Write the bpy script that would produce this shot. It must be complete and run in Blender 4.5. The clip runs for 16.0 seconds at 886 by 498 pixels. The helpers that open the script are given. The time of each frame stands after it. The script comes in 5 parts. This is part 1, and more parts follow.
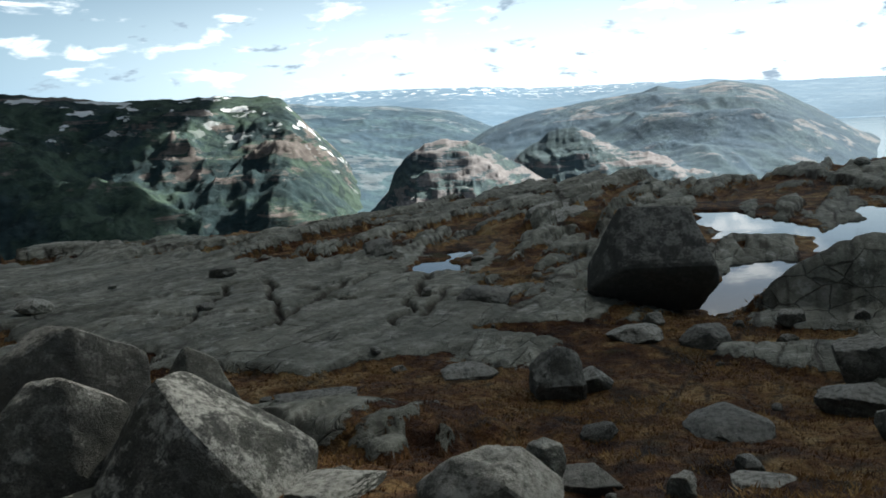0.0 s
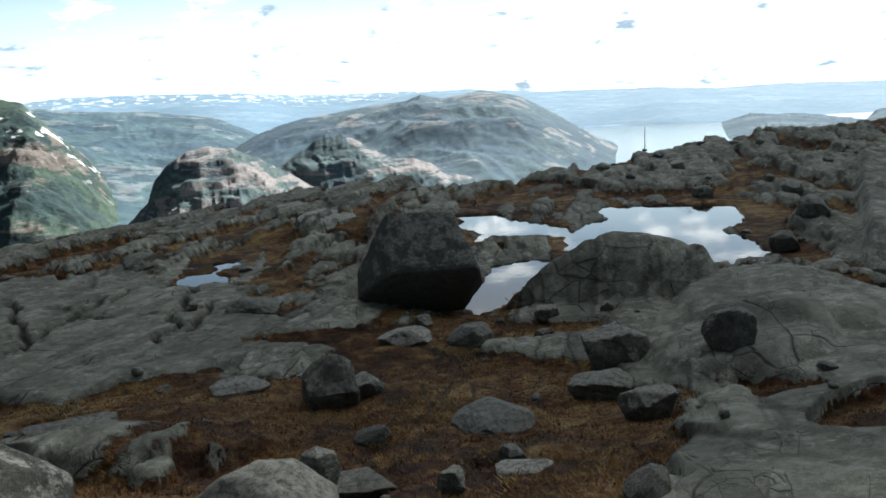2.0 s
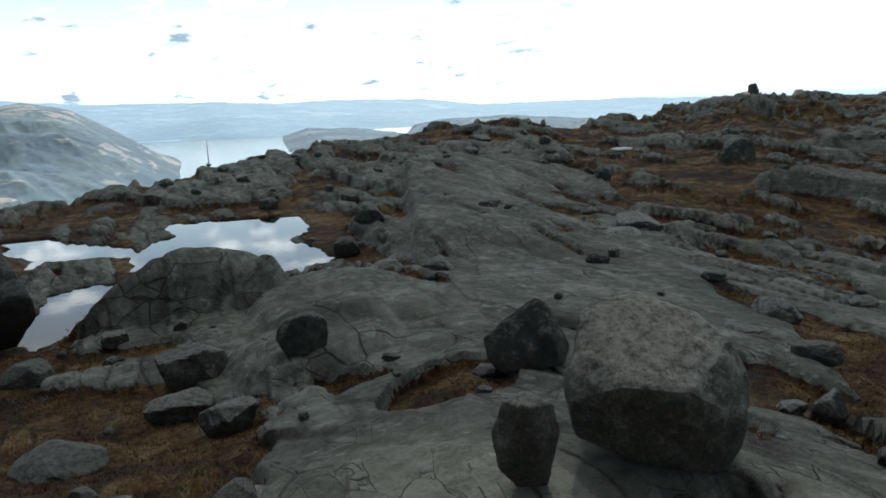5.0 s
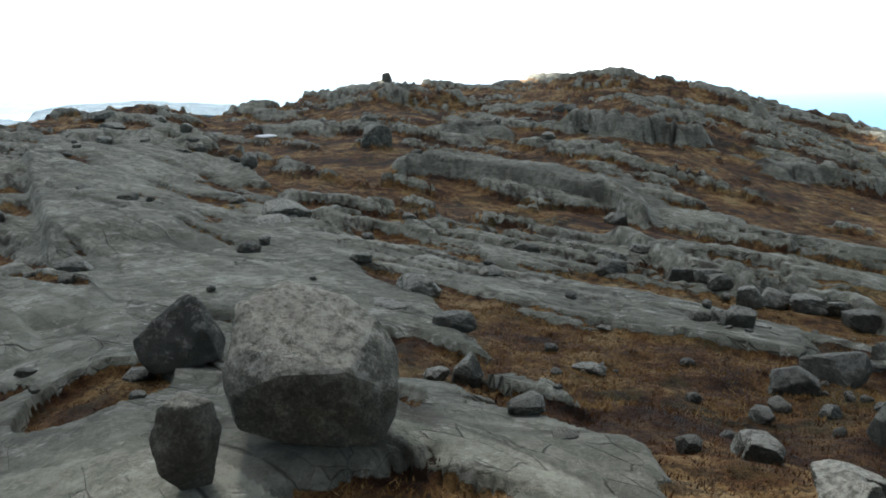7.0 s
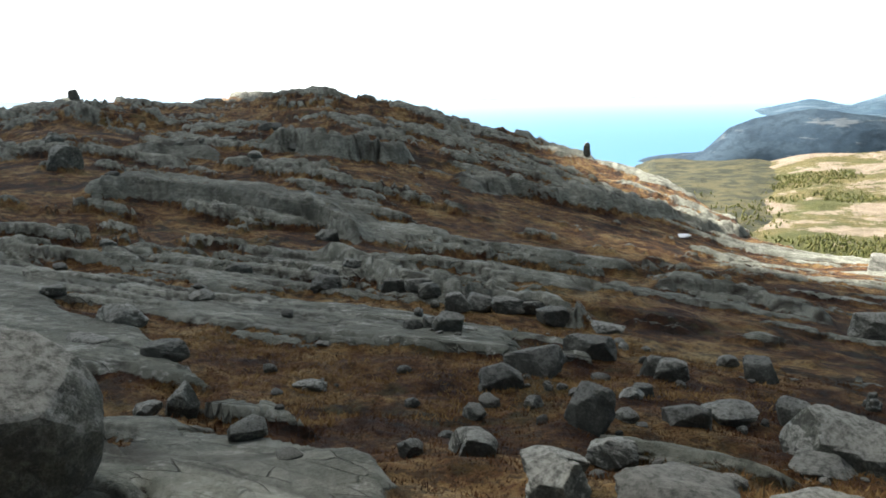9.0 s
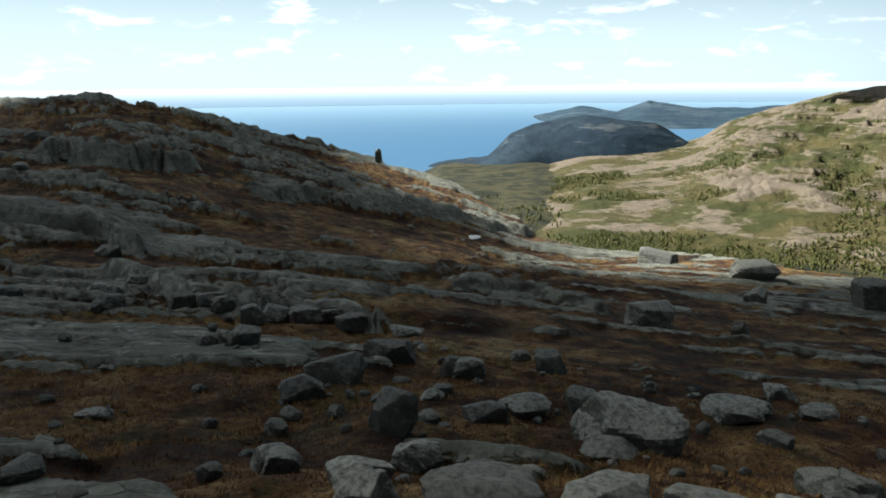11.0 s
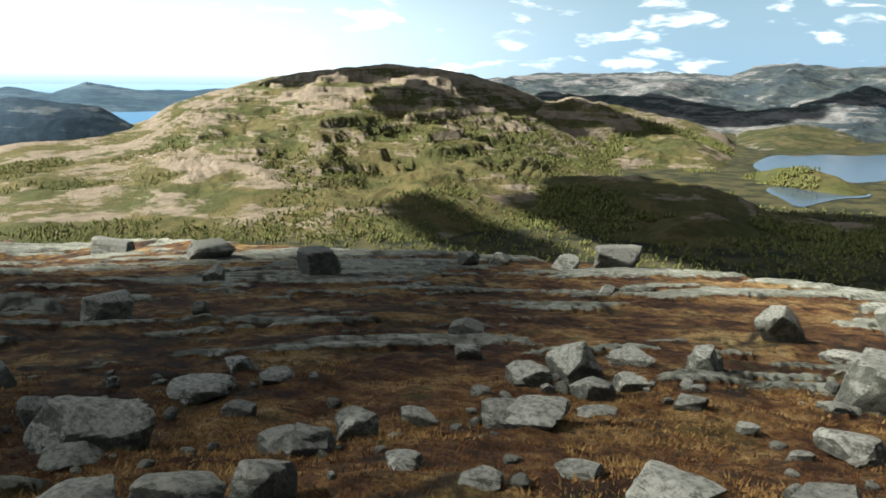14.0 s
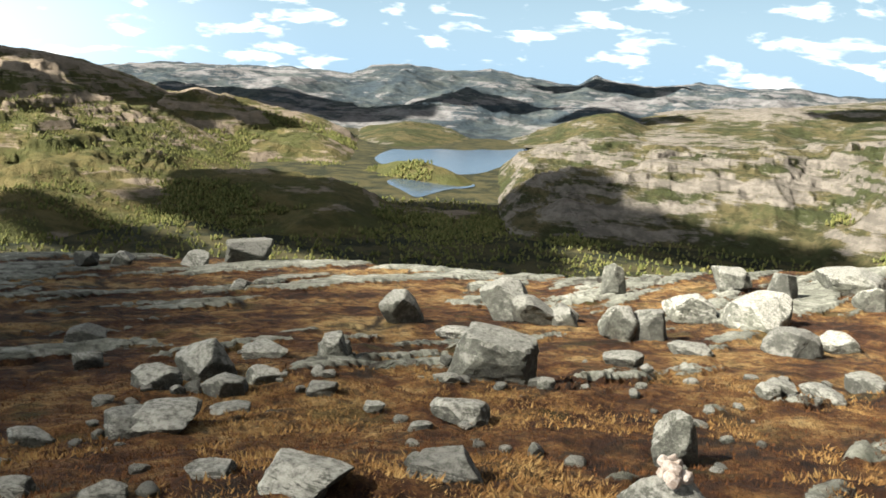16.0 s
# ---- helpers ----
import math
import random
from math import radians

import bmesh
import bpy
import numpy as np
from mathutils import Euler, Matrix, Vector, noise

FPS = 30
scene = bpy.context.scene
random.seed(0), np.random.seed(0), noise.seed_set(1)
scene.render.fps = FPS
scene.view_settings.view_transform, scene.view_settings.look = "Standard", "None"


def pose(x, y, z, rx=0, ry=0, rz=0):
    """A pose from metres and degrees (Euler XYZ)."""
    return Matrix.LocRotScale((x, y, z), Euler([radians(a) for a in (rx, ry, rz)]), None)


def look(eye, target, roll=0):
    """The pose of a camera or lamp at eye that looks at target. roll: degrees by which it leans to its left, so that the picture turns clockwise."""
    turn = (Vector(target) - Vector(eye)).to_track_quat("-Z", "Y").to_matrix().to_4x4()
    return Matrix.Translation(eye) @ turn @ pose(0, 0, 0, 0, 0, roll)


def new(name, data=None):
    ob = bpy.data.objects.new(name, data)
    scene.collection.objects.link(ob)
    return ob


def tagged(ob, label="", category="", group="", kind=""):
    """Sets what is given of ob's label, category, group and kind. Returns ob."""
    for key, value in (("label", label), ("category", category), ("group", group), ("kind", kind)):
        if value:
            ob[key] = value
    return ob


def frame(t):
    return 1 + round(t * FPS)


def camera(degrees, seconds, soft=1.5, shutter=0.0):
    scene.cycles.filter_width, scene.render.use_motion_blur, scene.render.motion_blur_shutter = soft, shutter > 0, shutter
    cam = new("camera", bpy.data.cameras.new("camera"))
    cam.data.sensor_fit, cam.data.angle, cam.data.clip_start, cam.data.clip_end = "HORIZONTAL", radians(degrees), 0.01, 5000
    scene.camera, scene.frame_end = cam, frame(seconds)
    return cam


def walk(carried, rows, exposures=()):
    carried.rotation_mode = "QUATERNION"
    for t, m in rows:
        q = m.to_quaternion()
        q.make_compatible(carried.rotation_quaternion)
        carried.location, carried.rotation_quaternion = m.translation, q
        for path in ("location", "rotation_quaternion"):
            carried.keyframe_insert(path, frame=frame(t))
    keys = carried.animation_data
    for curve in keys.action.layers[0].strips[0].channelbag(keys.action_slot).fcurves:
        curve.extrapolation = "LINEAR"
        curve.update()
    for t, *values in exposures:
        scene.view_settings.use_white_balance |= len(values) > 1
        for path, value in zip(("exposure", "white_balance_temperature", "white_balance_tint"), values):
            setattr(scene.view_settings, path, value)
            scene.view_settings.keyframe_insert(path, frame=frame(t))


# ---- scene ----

# ---------------------------------------------------------------- camera
# seconds, place, heading, tilt and lean of a person turning on the spot
EYE = 1.7
cam = camera(55.4, 16.0, soft=1.7)
TURN = [
    (0.0, -0.045, 0.012, 0.004, 0.49, -9.29, 3.69),
    (0.5, -0.053, 0.039, 0.004, -4.78, -10.69, 2.23),
    (1.0, -0.044, 0.003, 0.014, -9.67, -10.70, 2.73),
    (1.5, -0.030, -0.002, 0.013, -12.33, -10.35, 3.10),
    (2.0, -0.021, -0.009, 0.011, -15.18, -9.71, 3.13),
    (2.5, -0.004, -0.008, 0.010, -17.56, -9.62, 2.91),
    (3.0, 0.022, 0.002, -0.001, -21.14, -10.08, 3.14),
    (3.5, 0.043, 0.012, -0.004, -25.05, -9.99, 3.01),
    (4.0, 0.076, 0.016, -0.018, -31.13, -9.97, 2.51),
    (4.2, 0.063, 0.024, -0.022, -34.06, -10.40, 2.36),
    (6.3, -0.022, 0.008, 0.001, -57.38, -10.85, 0.76),
    (6.5, -0.030, 0.008, -0.002, -59.68, -11.90, -0.22),
    (7.0, -0.015, -0.008, 0.012, -67.83, -11.86, 1.55),
    (7.5, -0.006, 0.010, 0.002, -74.47, -11.99, 1.81),
    (8.0, -0.005, 0.001, 0.006, -80.72, -11.70, 1.00),
    (8.5, 0.006, 0.005, -0.001, -84.16, -11.39, 1.09),
    (9.0, 0.019, 0.002, -0.010, -87.54, -11.03, 0.91),
    (9.2, 0.030, -0.013, -0.014, -88.79, -10.90, 0.88),
    (11.3, 0.071, 0.002, -0.014, -104.52, -10.21, 0.37),
    (11.5, 0.061, -0.018, -0.015, -106.43, -9.96, 0.30),
    (12.0, 0.046, -0.017, -0.018, -109.93, -11.66, 0.56),
    (12.5, 0.020, -0.049, -0.006, -114.75, -12.23, -0.44),
    (13.0, 0.042, -0.054, -0.002, -120.77, -11.73, -2.29),
    (13.5, 0.021, -0.062, -0.001, -129.48, -11.83, -0.90),
    (14.0, 0.030, -0.053, -0.001, -137.88, -11.87, -0.79),
    (14.5, 0.032, -0.051, -0.003, -146.06, -11.09, -1.39),
    (15.0, 0.022, -0.057, -0.002, -153.59, -11.49, -1.91),
    (15.5, 0.007, -0.068, 0.004, -157.97, -11.18, -2.14),
    (16.0, -0.019, -0.065, 0.004, -162.98, -11.41, -3.50)
]
walk(cam, [(t, Matrix.Translation((x, y, EYE + z)) @ pose(0, 0, 0, 0, 0, yaw) @ pose(0, 0, 0, 90 + tilt, 0, 0) @ pose(0, 0, 0, 0, 0, -lean))
           for t, x, y, z, yaw, tilt, lean in TURN],
     exposures=[(0.0, 0.75, 6350, 6), (1.0, 1.05, 6350, 6), (2.0, 1.0, 6300, 6), (3.5, 0.72, 6250, 6), (4.2, 0.75, 6250, 6), (6.5, 1.4, 6350, 7), (7.0, 1.75, 6400, 8), (9.0, 1.55, 6450, 8), (11.3, 0.22, 6150, 3), (12.5, 0.05, 6050, 1), (13.0, 0.4, 6150, 2), (14.0, 0.78, 6400, 4), (16.0, 1.02, 6650, 8)])

# ---------------------------------------------------------------- sky and sun
SUN_AZ, SUN_EL = 48.0, 40.0
sky_world = bpy.data.worlds.new("sky_world")
scene.world = sky_world
sky_world.use_nodes = True
wt = sky_world.node_tree
wt.nodes.clear()


def wnode(kind, **props):
    n = wt.nodes.new(kind)
    for key, value in props.items():
        n.inputs[key].default_value = value
    return n


w_out = wt.nodes.new("ShaderNodeOutputWorld")
w_bg = wnode("ShaderNodeBackground", Strength=0.055)
w_sky = wt.nodes.new("ShaderNodeTexSky")
w_sky.sky_type = "NISHITA"
w_sky.sun_disc = False
w_sky.sun_elevation, w_sky.sun_rotation = radians(SUN_EL), radians(SUN_AZ)
w_sky.air_density, w_sky.dust_density, w_sky.ozone_density = 1.0, 0.4, 1.5
w_co = wt.nodes.new("ShaderNodeTexCoord")
# flat cloud streets: the height above the horizon is stretched
w_map = wt.nodes.new("ShaderNodeMapping")
w_map.inputs["Scale"].default_value = (9.0, 9.0, 30.0)
w_noise = wnode("ShaderNodeTexNoise", Scale=1.6, Detail=8.0, Roughness=0.55, Distortion=0.3)
w_ramp = wt.nodes.new("ShaderNodeMapRange")
w_ramp.interpolation_type = "SMOOTHSTEP"
w_ramp.inputs["From Min"].default_value, w_ramp.inputs["From Max"].default_value = 0.54, 0.69
w_mix = wt.nodes.new("ShaderNodeMix")
w_mix.data_type = "RGBA"
w_mix.inputs["B"].default_value = (18.0, 18.6, 19.0, 1)
wt.links.new(w_co.outputs["Generated"], w_map.inputs["Vector"])
wt.links.new(w_map.outputs["Vector"], w_noise.inputs["Vector"])
wt.links.new(w_noise.outputs["Fac"], w_ramp.inputs["Value"])
wt.links.new(w_ramp.outputs["Result"], w_mix.inputs["Factor"])
# thin bright veil low over the horizon, strongest over the sea
w_sep = wt.nodes.new("ShaderNodeSeparateXYZ")
wt.links.new(w_co.outputs["Generated"], w_sep.inputs["Vector"])
w_low = wt.nodes.new("ShaderNodeMapRange")
w_low.interpolation_type = "SMOOTHSTEP"
for key, v in (("From Min", 0.21), ("From Max", 0.0), ("To Min", 0.0), ("To Max", 1.0)):
    w_low.inputs[key].default_value = v
wt.links.new(w_sep.outputs["Z"], w_low.inputs["Value"])
w_dot = wt.nodes.new("ShaderNodeVectorMath")
w_dot.operation = "DOT_PRODUCT"
w_dot.inputs[1].default_value = (math.sin(radians(60)), math.cos(radians(60)), 0)
wt.links.new(w_co.outputs["Generated"], w_dot.inputs[0])
w_side = wt.nodes.new("ShaderNodeMapRange")
w_side.interpolation_type = "SMOOTHSTEP"
for key, v in (("From Min", -0.1), ("From Max", 0.55), ("To Min", 0.0), ("To Max", 1.0)):
    w_side.inputs[key].default_value = v
wt.links.new(w_dot.outputs["Value"], w_side.inputs["Value"])
w_veil = wt.nodes.new("ShaderNodeMath")
w_veil.operation = "MULTIPLY"
wt.links.new(w_low.outputs["Result"], w_veil.inputs[0])
w_veil.inputs[1].default_value = 0.95
w_hazed = wt.nodes.new("ShaderNodeMix")
w_hazed.data_type = "RGBA"
w_tint = wt.nodes.new("ShaderNodeMix")
w_tint.data_type = "RGBA"
w_tint.inputs["A"].default_value, w_tint.inputs["B"].default_value = (4.6, 7.0, 9.4, 1), (13.4, 15.8, 17.6, 1)
wt.links.new(w_side.outputs["Result"], w_tint.inputs["Factor"])
wt.links.new(w_tint.outputs["Result"], w_hazed.inputs["B"])
wt.links.new(w_veil.outputs[0], w_hazed.inputs["Factor"])
wt.links.new(w_sky.outputs["Color"], w_hazed.inputs["A"])
wt.links.new(w_hazed.outputs["Result"], w_mix.inputs["A"])
# small grey cloud bellies over the inland mountains
w_noise2 = wnode("ShaderNodeTexNoise", Scale=2.3, Detail=7.0, Roughness=0.55, Distortion=0.2)
wt.links.new(w_map.outputs["Vector"], w_noise2.inputs["Vector"])
w_belly = wt.nodes.new("ShaderNodeMapRange")
w_belly.interpolation_type = "SMOOTHSTEP"
w_belly.inputs["From Min"].default_value, w_belly.inputs["From Max"].default_value = 0.6, 0.7
wt.links.new(w_noise2.outputs["Fac"], w_belly.inputs["Value"])
w_inland = wt.nodes.new("ShaderNodeVectorMath")
w_inland.operation = "DOT_PRODUCT"
w_inland.inputs[1].default_value = (0.17, 0.98, 0)
wt.links.new(w_co.outputs["Generated"], w_inland.inputs[0])
w_where = wt.nodes.new("ShaderNodeMapRange")
w_where.inputs["From Min"].default_value, w_where.inputs["From Max"].default_value = 0.6, 0.8
wt.links.new(w_inland.outputs["Value"], w_where.inputs["Value"])
w_both = wt.nodes.new("ShaderNodeMath")
w_both.operation = "MULTIPLY"
wt.links.new(w_belly.outputs["Result"], w_both.inputs[0])
wt.links.new(w_where.outputs["Result"], w_both.inputs[1])
w_grey = wt.nodes.new("ShaderNodeMix")
w_grey.data_type = "RGBA"
w_grey.inputs["B"].default_value = (4.6, 5.8, 7.2, 1)
wt.links.new(w_both.outputs[0], w_grey.inputs["Factor"])
wt.links.new(w_mix.outputs["Result"], w_grey.inputs["A"])
# grey undersides of the cloud cover high overhead
w_deck = wt.nodes.new("ShaderNodeMapRange")
w_deck.interpolation_type = "SMOOTHSTEP"
for key, v in (("From Min", 0.15), ("From Max", 0.28), ("To Min", 0.0), ("To Max", 0.96)):
    w_deck.inputs[key].default_value = v
wt.links.new(w_sep.outputs["Z"], w_deck.inputs["Value"])
w_over = wt.nodes.new("ShaderNodeMix")
w_over.data_type = "RGBA"
# the cloud cover is thin round the sun and glows there
w_sun = wt.nodes.new("ShaderNodeVectorMath")
w_sun.operation = "DOT_PRODUCT"
w_sun.inputs[1].default_value = (math.sin(radians(SUN_AZ)) * math.cos(radians(SUN_EL)), math.cos(radians(SUN_AZ)) * math.cos(radians(SUN_EL)), math.sin(radians(SUN_EL)))
wt.links.new(w_co.outputs["Generated"], w_sun.inputs[0])
w_near = wt.nodes.new("ShaderNodeMapRange")
w_near.interpolation_type = "SMOOTHSTEP"
for key, v in (("From Min", 0.45), ("From Max", 1.0), ("To Min", 0.0), ("To Max", 1.0)):
    w_near.inputs[key].default_value = v
wt.links.new(w_sun.outputs["Value"], w_near.inputs["Value"])
w_glow = wt.nodes.new("ShaderNodeMix")
w_glow.data_type = "RGBA"
w_glow.inputs["A"].default_value, w_glow.inputs["B"].default_value = (0.65, 0.75, 0.88, 1), (10.0, 10.2, 10.5, 1)
wt.links.new(w_near.outputs["Result"], w_glow.inputs["Factor"])
wt.links.new(w_glow.outputs["Result"], w_over.inputs["B"])
wt.links.new(w_deck.outputs["Result"], w_over.inputs["Factor"])
wt.links.new(w_grey.outputs["Result"], w_over.inputs["A"])
wt.links.new(w_over.outputs["Result"], w_bg.inputs["Color"])
wt.links.new(w_bg.outputs["Background"], w_out.inputs["Surface"])

sun_way = Vector((math.sin(radians(SUN_AZ)) * math.cos(radians(SUN_EL)),
                  math.cos(radians(SUN_AZ)) * math.cos(radians(SUN_EL)), math.sin(radians(SUN_EL))))
sun = new("sun", bpy.data.lights.new("sun", "SUN"))
sun.data.energy, sun.data.angle, sun.data.color = 7.2, radians(1.0), (1.0, 0.95, 0.86)
sun.matrix_world = look(sun_way * 300, (0, 0, 0))

# ---------------------------------------------------------------- landform
# Heights as functions of the plan, in metres; the eye stands over the origin, bearings run clockwise from the y axis.
# landform begins


def hashed(ix, iy, iz):
    h = (ix * 374761393 + iy * 668265263 + iz * 1274126177) & 0xFFFFFFFF
    h = ((h ^ (h >> 13)) * 1103515245) & 0xFFFFFFFF
    h = ((h ^ (h >> 15)) * 668265263) & 0xFFFFFFFF
    return ((h ^ (h >> 16)) & 0xFFFF) / 65535.0


def vnoise(x, y, seed=0):
    """Smooth value noise in -1 .. 1."""
    ix, iy = np.floor(x).astype(np.int64), np.floor(y).astype(np.int64)
    fx, fy = x - ix, y - iy
    sx, sy = fx * fx * fx * (fx * (fx * 6 - 15) + 10), fy * fy * fy * (fy * (fy * 6 - 15) + 10)
    a, b = hashed(ix, iy, seed), hashed(ix + 1, iy, seed)
    c, d = hashed(ix, iy + 1, seed), hashed(ix + 1, iy + 1, seed)
    return 2 * ((a + (b - a) * sx) * (1 - sy) + (c + (d - c) * sx) * sy) - 1


def fbm(x, y, octaves=4, seed=0, gain=0.5):
    total, amp, norm = 0.0, 1.0, 0.0
    for k in range(octaves):
        c, s = math.cos(0.6 * k), math.sin(0.6 * k)
        total = total + amp * vnoise((c * x - s * y) * 2 ** k + 17.3 * k, (s * x + c * y) * 2 ** k - 9.1 * k, seed + k)
        norm, amp = norm + amp, amp * gain
    return total / norm


def ridged(x, y, octaves=4, seed=0):
    total, amp, norm = 0.0, 1.0, 0.0
    for k in range(octaves):
        total = total + amp * (1 - 2 * np.abs(vnoise(x * 2 ** k + 5.7 * k, y * 2 ** k + 3.3 * k, seed + k)))
        norm, amp = norm + amp, amp * 0.5
    return total / norm


def step(a, b, x):
    t = np.clip((x - a) / (b - a), 0, 1)
    return t * t * (3 - 2 * t)


# the plateau: bearing, and how far the ground lies below the eye at 4, 9, 16 and 28 m
PLAN = [(-60, 1.9, 2.7, 3.3, 4.0), (-15, 1.9, 2.8, 3.25, 4.0), (10, 2.0, 2.9, 3.3, 3.7), (30, 1.95, 2.8, 3.4, 3.6),
        (45, 1.8, 2.4, 3.0, 3.4), (60, 1.8, 2.5, 3.1, 3.9), (80, 1.9, 2.8, 3.7, 4.8), (100, 1.95, 3.0, 4.2, 5.8),
        (120, 2.0, 3.2, 4.6, 6.6), (145, 2.0, 3.2, 4.7, 6.9), (170, 2.0, 3.2, 4.6, 6.6), (192, 1.9, 3.0, 4.1, 4.7),
        # from 212 on: unseen hillside behind the eye, added to block sky light
        (212, 1.8, 2.4, 2.8, 1.5), (250, 1.6, 1.0, -0.6, -5.0), (300, 1.6, 1.2, 0.0, -4.0)]
# its rim: bearing, angle above the level, distance
RIM = [(-60, -7.0, 36), (-20, -7.15, 36), (-10, -6.9, 38), (-2, -6.4, 44), (6, -5.4, 50), (10, -5.1, 48), (16, -5.4, 44),
       (20.5, -5.6, 43), (24, -4.8, 47), (28, -4.2, 52), (35, -3.2, 60), (41, -2.6, 70), (46, -2.0, 80), (49, -1.8, 84),
       (53, -2.35, 90), (57, -2.1, 100), (62, -1.0, 128), (64, -0.8, 130), (70, -1.1, 140), (76, -0.65, 150), (80, -0.42, 150),
       (83, -0.95, 145), (87, -1.85, 138), (92, -3.25, 125), (97, -4.7, 110)]
RIM += [(102, -6.4, 95), (106, -8.5, 80), (108.4, -10.1, 62), (112, -10.8, 55), (121, -11.0, 48), (134, -12.0, 42),
        # from 200 on: rim of the added, unseen hillside that cuts off low sky
        (148, -12.5, 38), (165, -12.8, 34), (175, -12.6, 32), (186, -11.5, 30), (192, -9.6, 28), (200, -5, 30), (215, 6, 35), (250, 15, 42), (290, 13, 42), (299, 0, 40)]
VALLEY = -92.0     # level of the ground far below
POND = -1.82       # level of the tarns
# shores of the tarns: bearing and distance, round each
TARNS = [
    [(23.6, 21.0), (23.9, 23.0), (25.0, 24.2), (25.9, 24.6), (25.6, 26.0), (26.2, 27.2), (29.6, 27.3), (34.8, 27.0), (35.2, 24.8), (34.2, 22.4), (35.6, 20.8), (36.8, 19.2), (34.4, 17.6), (31.4, 17.8), (27.0, 17.3), (24.0, 18.0)],
    [(16.6, 26.4), (18.6, 26.6), (19.4, 25.0), (22.6, 23.8), (24.0, 23.2), (24.2, 21.6), (21.8, 21.9), (19.0, 21.5), (17.3, 21.4), (17.6, 23.0), (16.6, 24.6)],
    [(21.6, 18.8), (18.4, 18.0), (17.6, 16.4), (15.6, 14.6), (17.0, 13.8), (20.8, 14.2), (24.0, 15.2), (24.0, 17.6)],
    [(-2.7, 19.2), (-0.7, 20.1), (-0.6, 20.9), (1.2, 20.9), (1.5, 20.1), (0.3, 19.6), (-0.1, 18.2), (-1.6, 18.0)]]
# swells of the bedrock: x, y, half length, half breadth, bearing, rise
SWELLS = [(6.0, 12.4, 1.9, 1.15, 112, 0.95), (7.2, 9.4, 3.3, 1.5, 28, 0.30), (5.0, 7.2, 1.5, 1.0, 35, 0.22), (3.4, 25.0, 3.0, 1.7, 60, 0.45), (93, 15.0, 15, 5.0, 20, 1.3),
          (74, 34.0, 9, 4, 30, 1.3), (-0.7, 6.3, 1.3, 0.55, 95, 0.16), (16.6, -0.8, 4.6, 1.5, 42, 0.25)]
# bare slabs: how clean of heath, how even, then x and y round each
BARE = [
    (0.75, 0.85, [(-16, 28), (-8, 24), (-1.5, 19.5), (0.2, 16), (0.9, 12.3), (0.7, 10.3), (-1.2, 9.9), (-1.7, 8.9), (-2.6, 9.7), (-7.5, 13.5)]),
    (0.65, 0.7, [(8.3, 13.5), (9.2, 12.7), (7.9, 8.9), (6.4, 5.8), (5.3, 4.8), (4.4, 5.2), (4.3, 6.5), (4.6, 8.5), (4.6, 11.2), (5.4, 13.3)]),
    (0.6, 0.7, [(1.7, 3.2), (2.3, 4.3), (3.3, 5.0), (4.1, 5.0), (5.1, 5.3), (5.9, 5.2), (6.0, 4.0), (4.6, 2.4), (3.4, 1.5), (2.3, 2.1)]),
    (0.42, 0.8, [(7.3, 8.9), (10.7, 12.9), (13.4, 15.6), (18, 20), (25, 27.4), (36, 38), (36, 30), (26, 18), (20, 12.3), (14.5, 8.4), (10.9, 5.8), (8.2, 3.3), (6.7, 3.2), (7.1, 5.2), (6.5, 6.3)]),
    (0.45, 0.5, [(5.0, 2.6), (5.8, 1.8), (5.1, 0.8), (3.9, 0.3), (3.2, 0.1), (2.8, 0.9), (3.7, 1.7)]),
    (0.4, 0.4, [(11.6, 4.2), (12.5, 2.1), (10.9, -0.3), (8.5, -0.3), (8.5, 1.1), (8.9, 2.9)]),
    (0.5, 0.6, [(30.1, 14.4), (30.6, 10.9), (28.1, 5.5), (23.5, 3.3), (27, 1.6), (34, 6), (38, 14)]),
    (0.6, 0.8, [(-1.9, 7.3), (0, 7.0), (0.2, 5.7), (-0.5, 4.9), (-1.2, 5.8)])]
# pockets of deep heath: x, y, half length, half breadth, bearing
HEATH = [(1.9, 6.7, 3.2, 1.7, 15), (6.3, 1.3, 4.0, 0.62, 52), (4.0, 4.15, 0.8, 0.5, 60), (8.3, 9.9, 2.6, 0.34, 22), (-0.6, 8.4, 1.5, 0.6, 100), (2.6, 10.6, 2.4, 0.7, 110)]
# steps in the rock that face the eye: how high, how far the top runs back, then x and y along each
SCARPS = [
    (0.30, 2.5, [(18.7, 3.6), (15.0, 1.5), (13.5, 0.2), (13.2, -1.0), (11.7, -1.6)]),
    (1.10, 9.0, [(49.2, 12.1), (46.6, 7.7), (50.1, 3.9)]),
    (0.90, 7.0, [(47.7, 19.2), (45.6, 14.0)]),
    (0.60, 6.0, [(30.1, 14.4), (30.8, 10.9), (28.3, 5.5), (23.5, 3.3)]),
    (0.20, 3.0, [(20.4, -4.2), (19.7, -5.9), (16.8, -7.2)]),
    (0.55, 8.0, [(43.6, 1.4), (48.3, -5.0), (47.9, -6.9), (55.0, -14.1), (60.7, -19.6)])]
# joints across the slab: x and y of both ends
CRACKS = [(-4.6, 17.2, -4.2, 12.2), (-3.9, 17.5, -2.6, 12.0), (-2.0, 16.4, -2.9, 11.6), (-1.6, 17.6, -2.0, 15.6), (-0.5, 16.8, -0.9, 11.6), (-0.2, 14.8, -0.5, 12.2),
          (-6.2, 14.0, -2.2, 13.2), (-2.4, 14.6, 0.4, 13.8), (-5.5, 16.0, -2.2, 15.6)]
STRIKE = 25.0      # the rock's beds run along this bearing


def at(az, r):
    return r * math.sin(radians(az)), r * math.cos(radians(az))


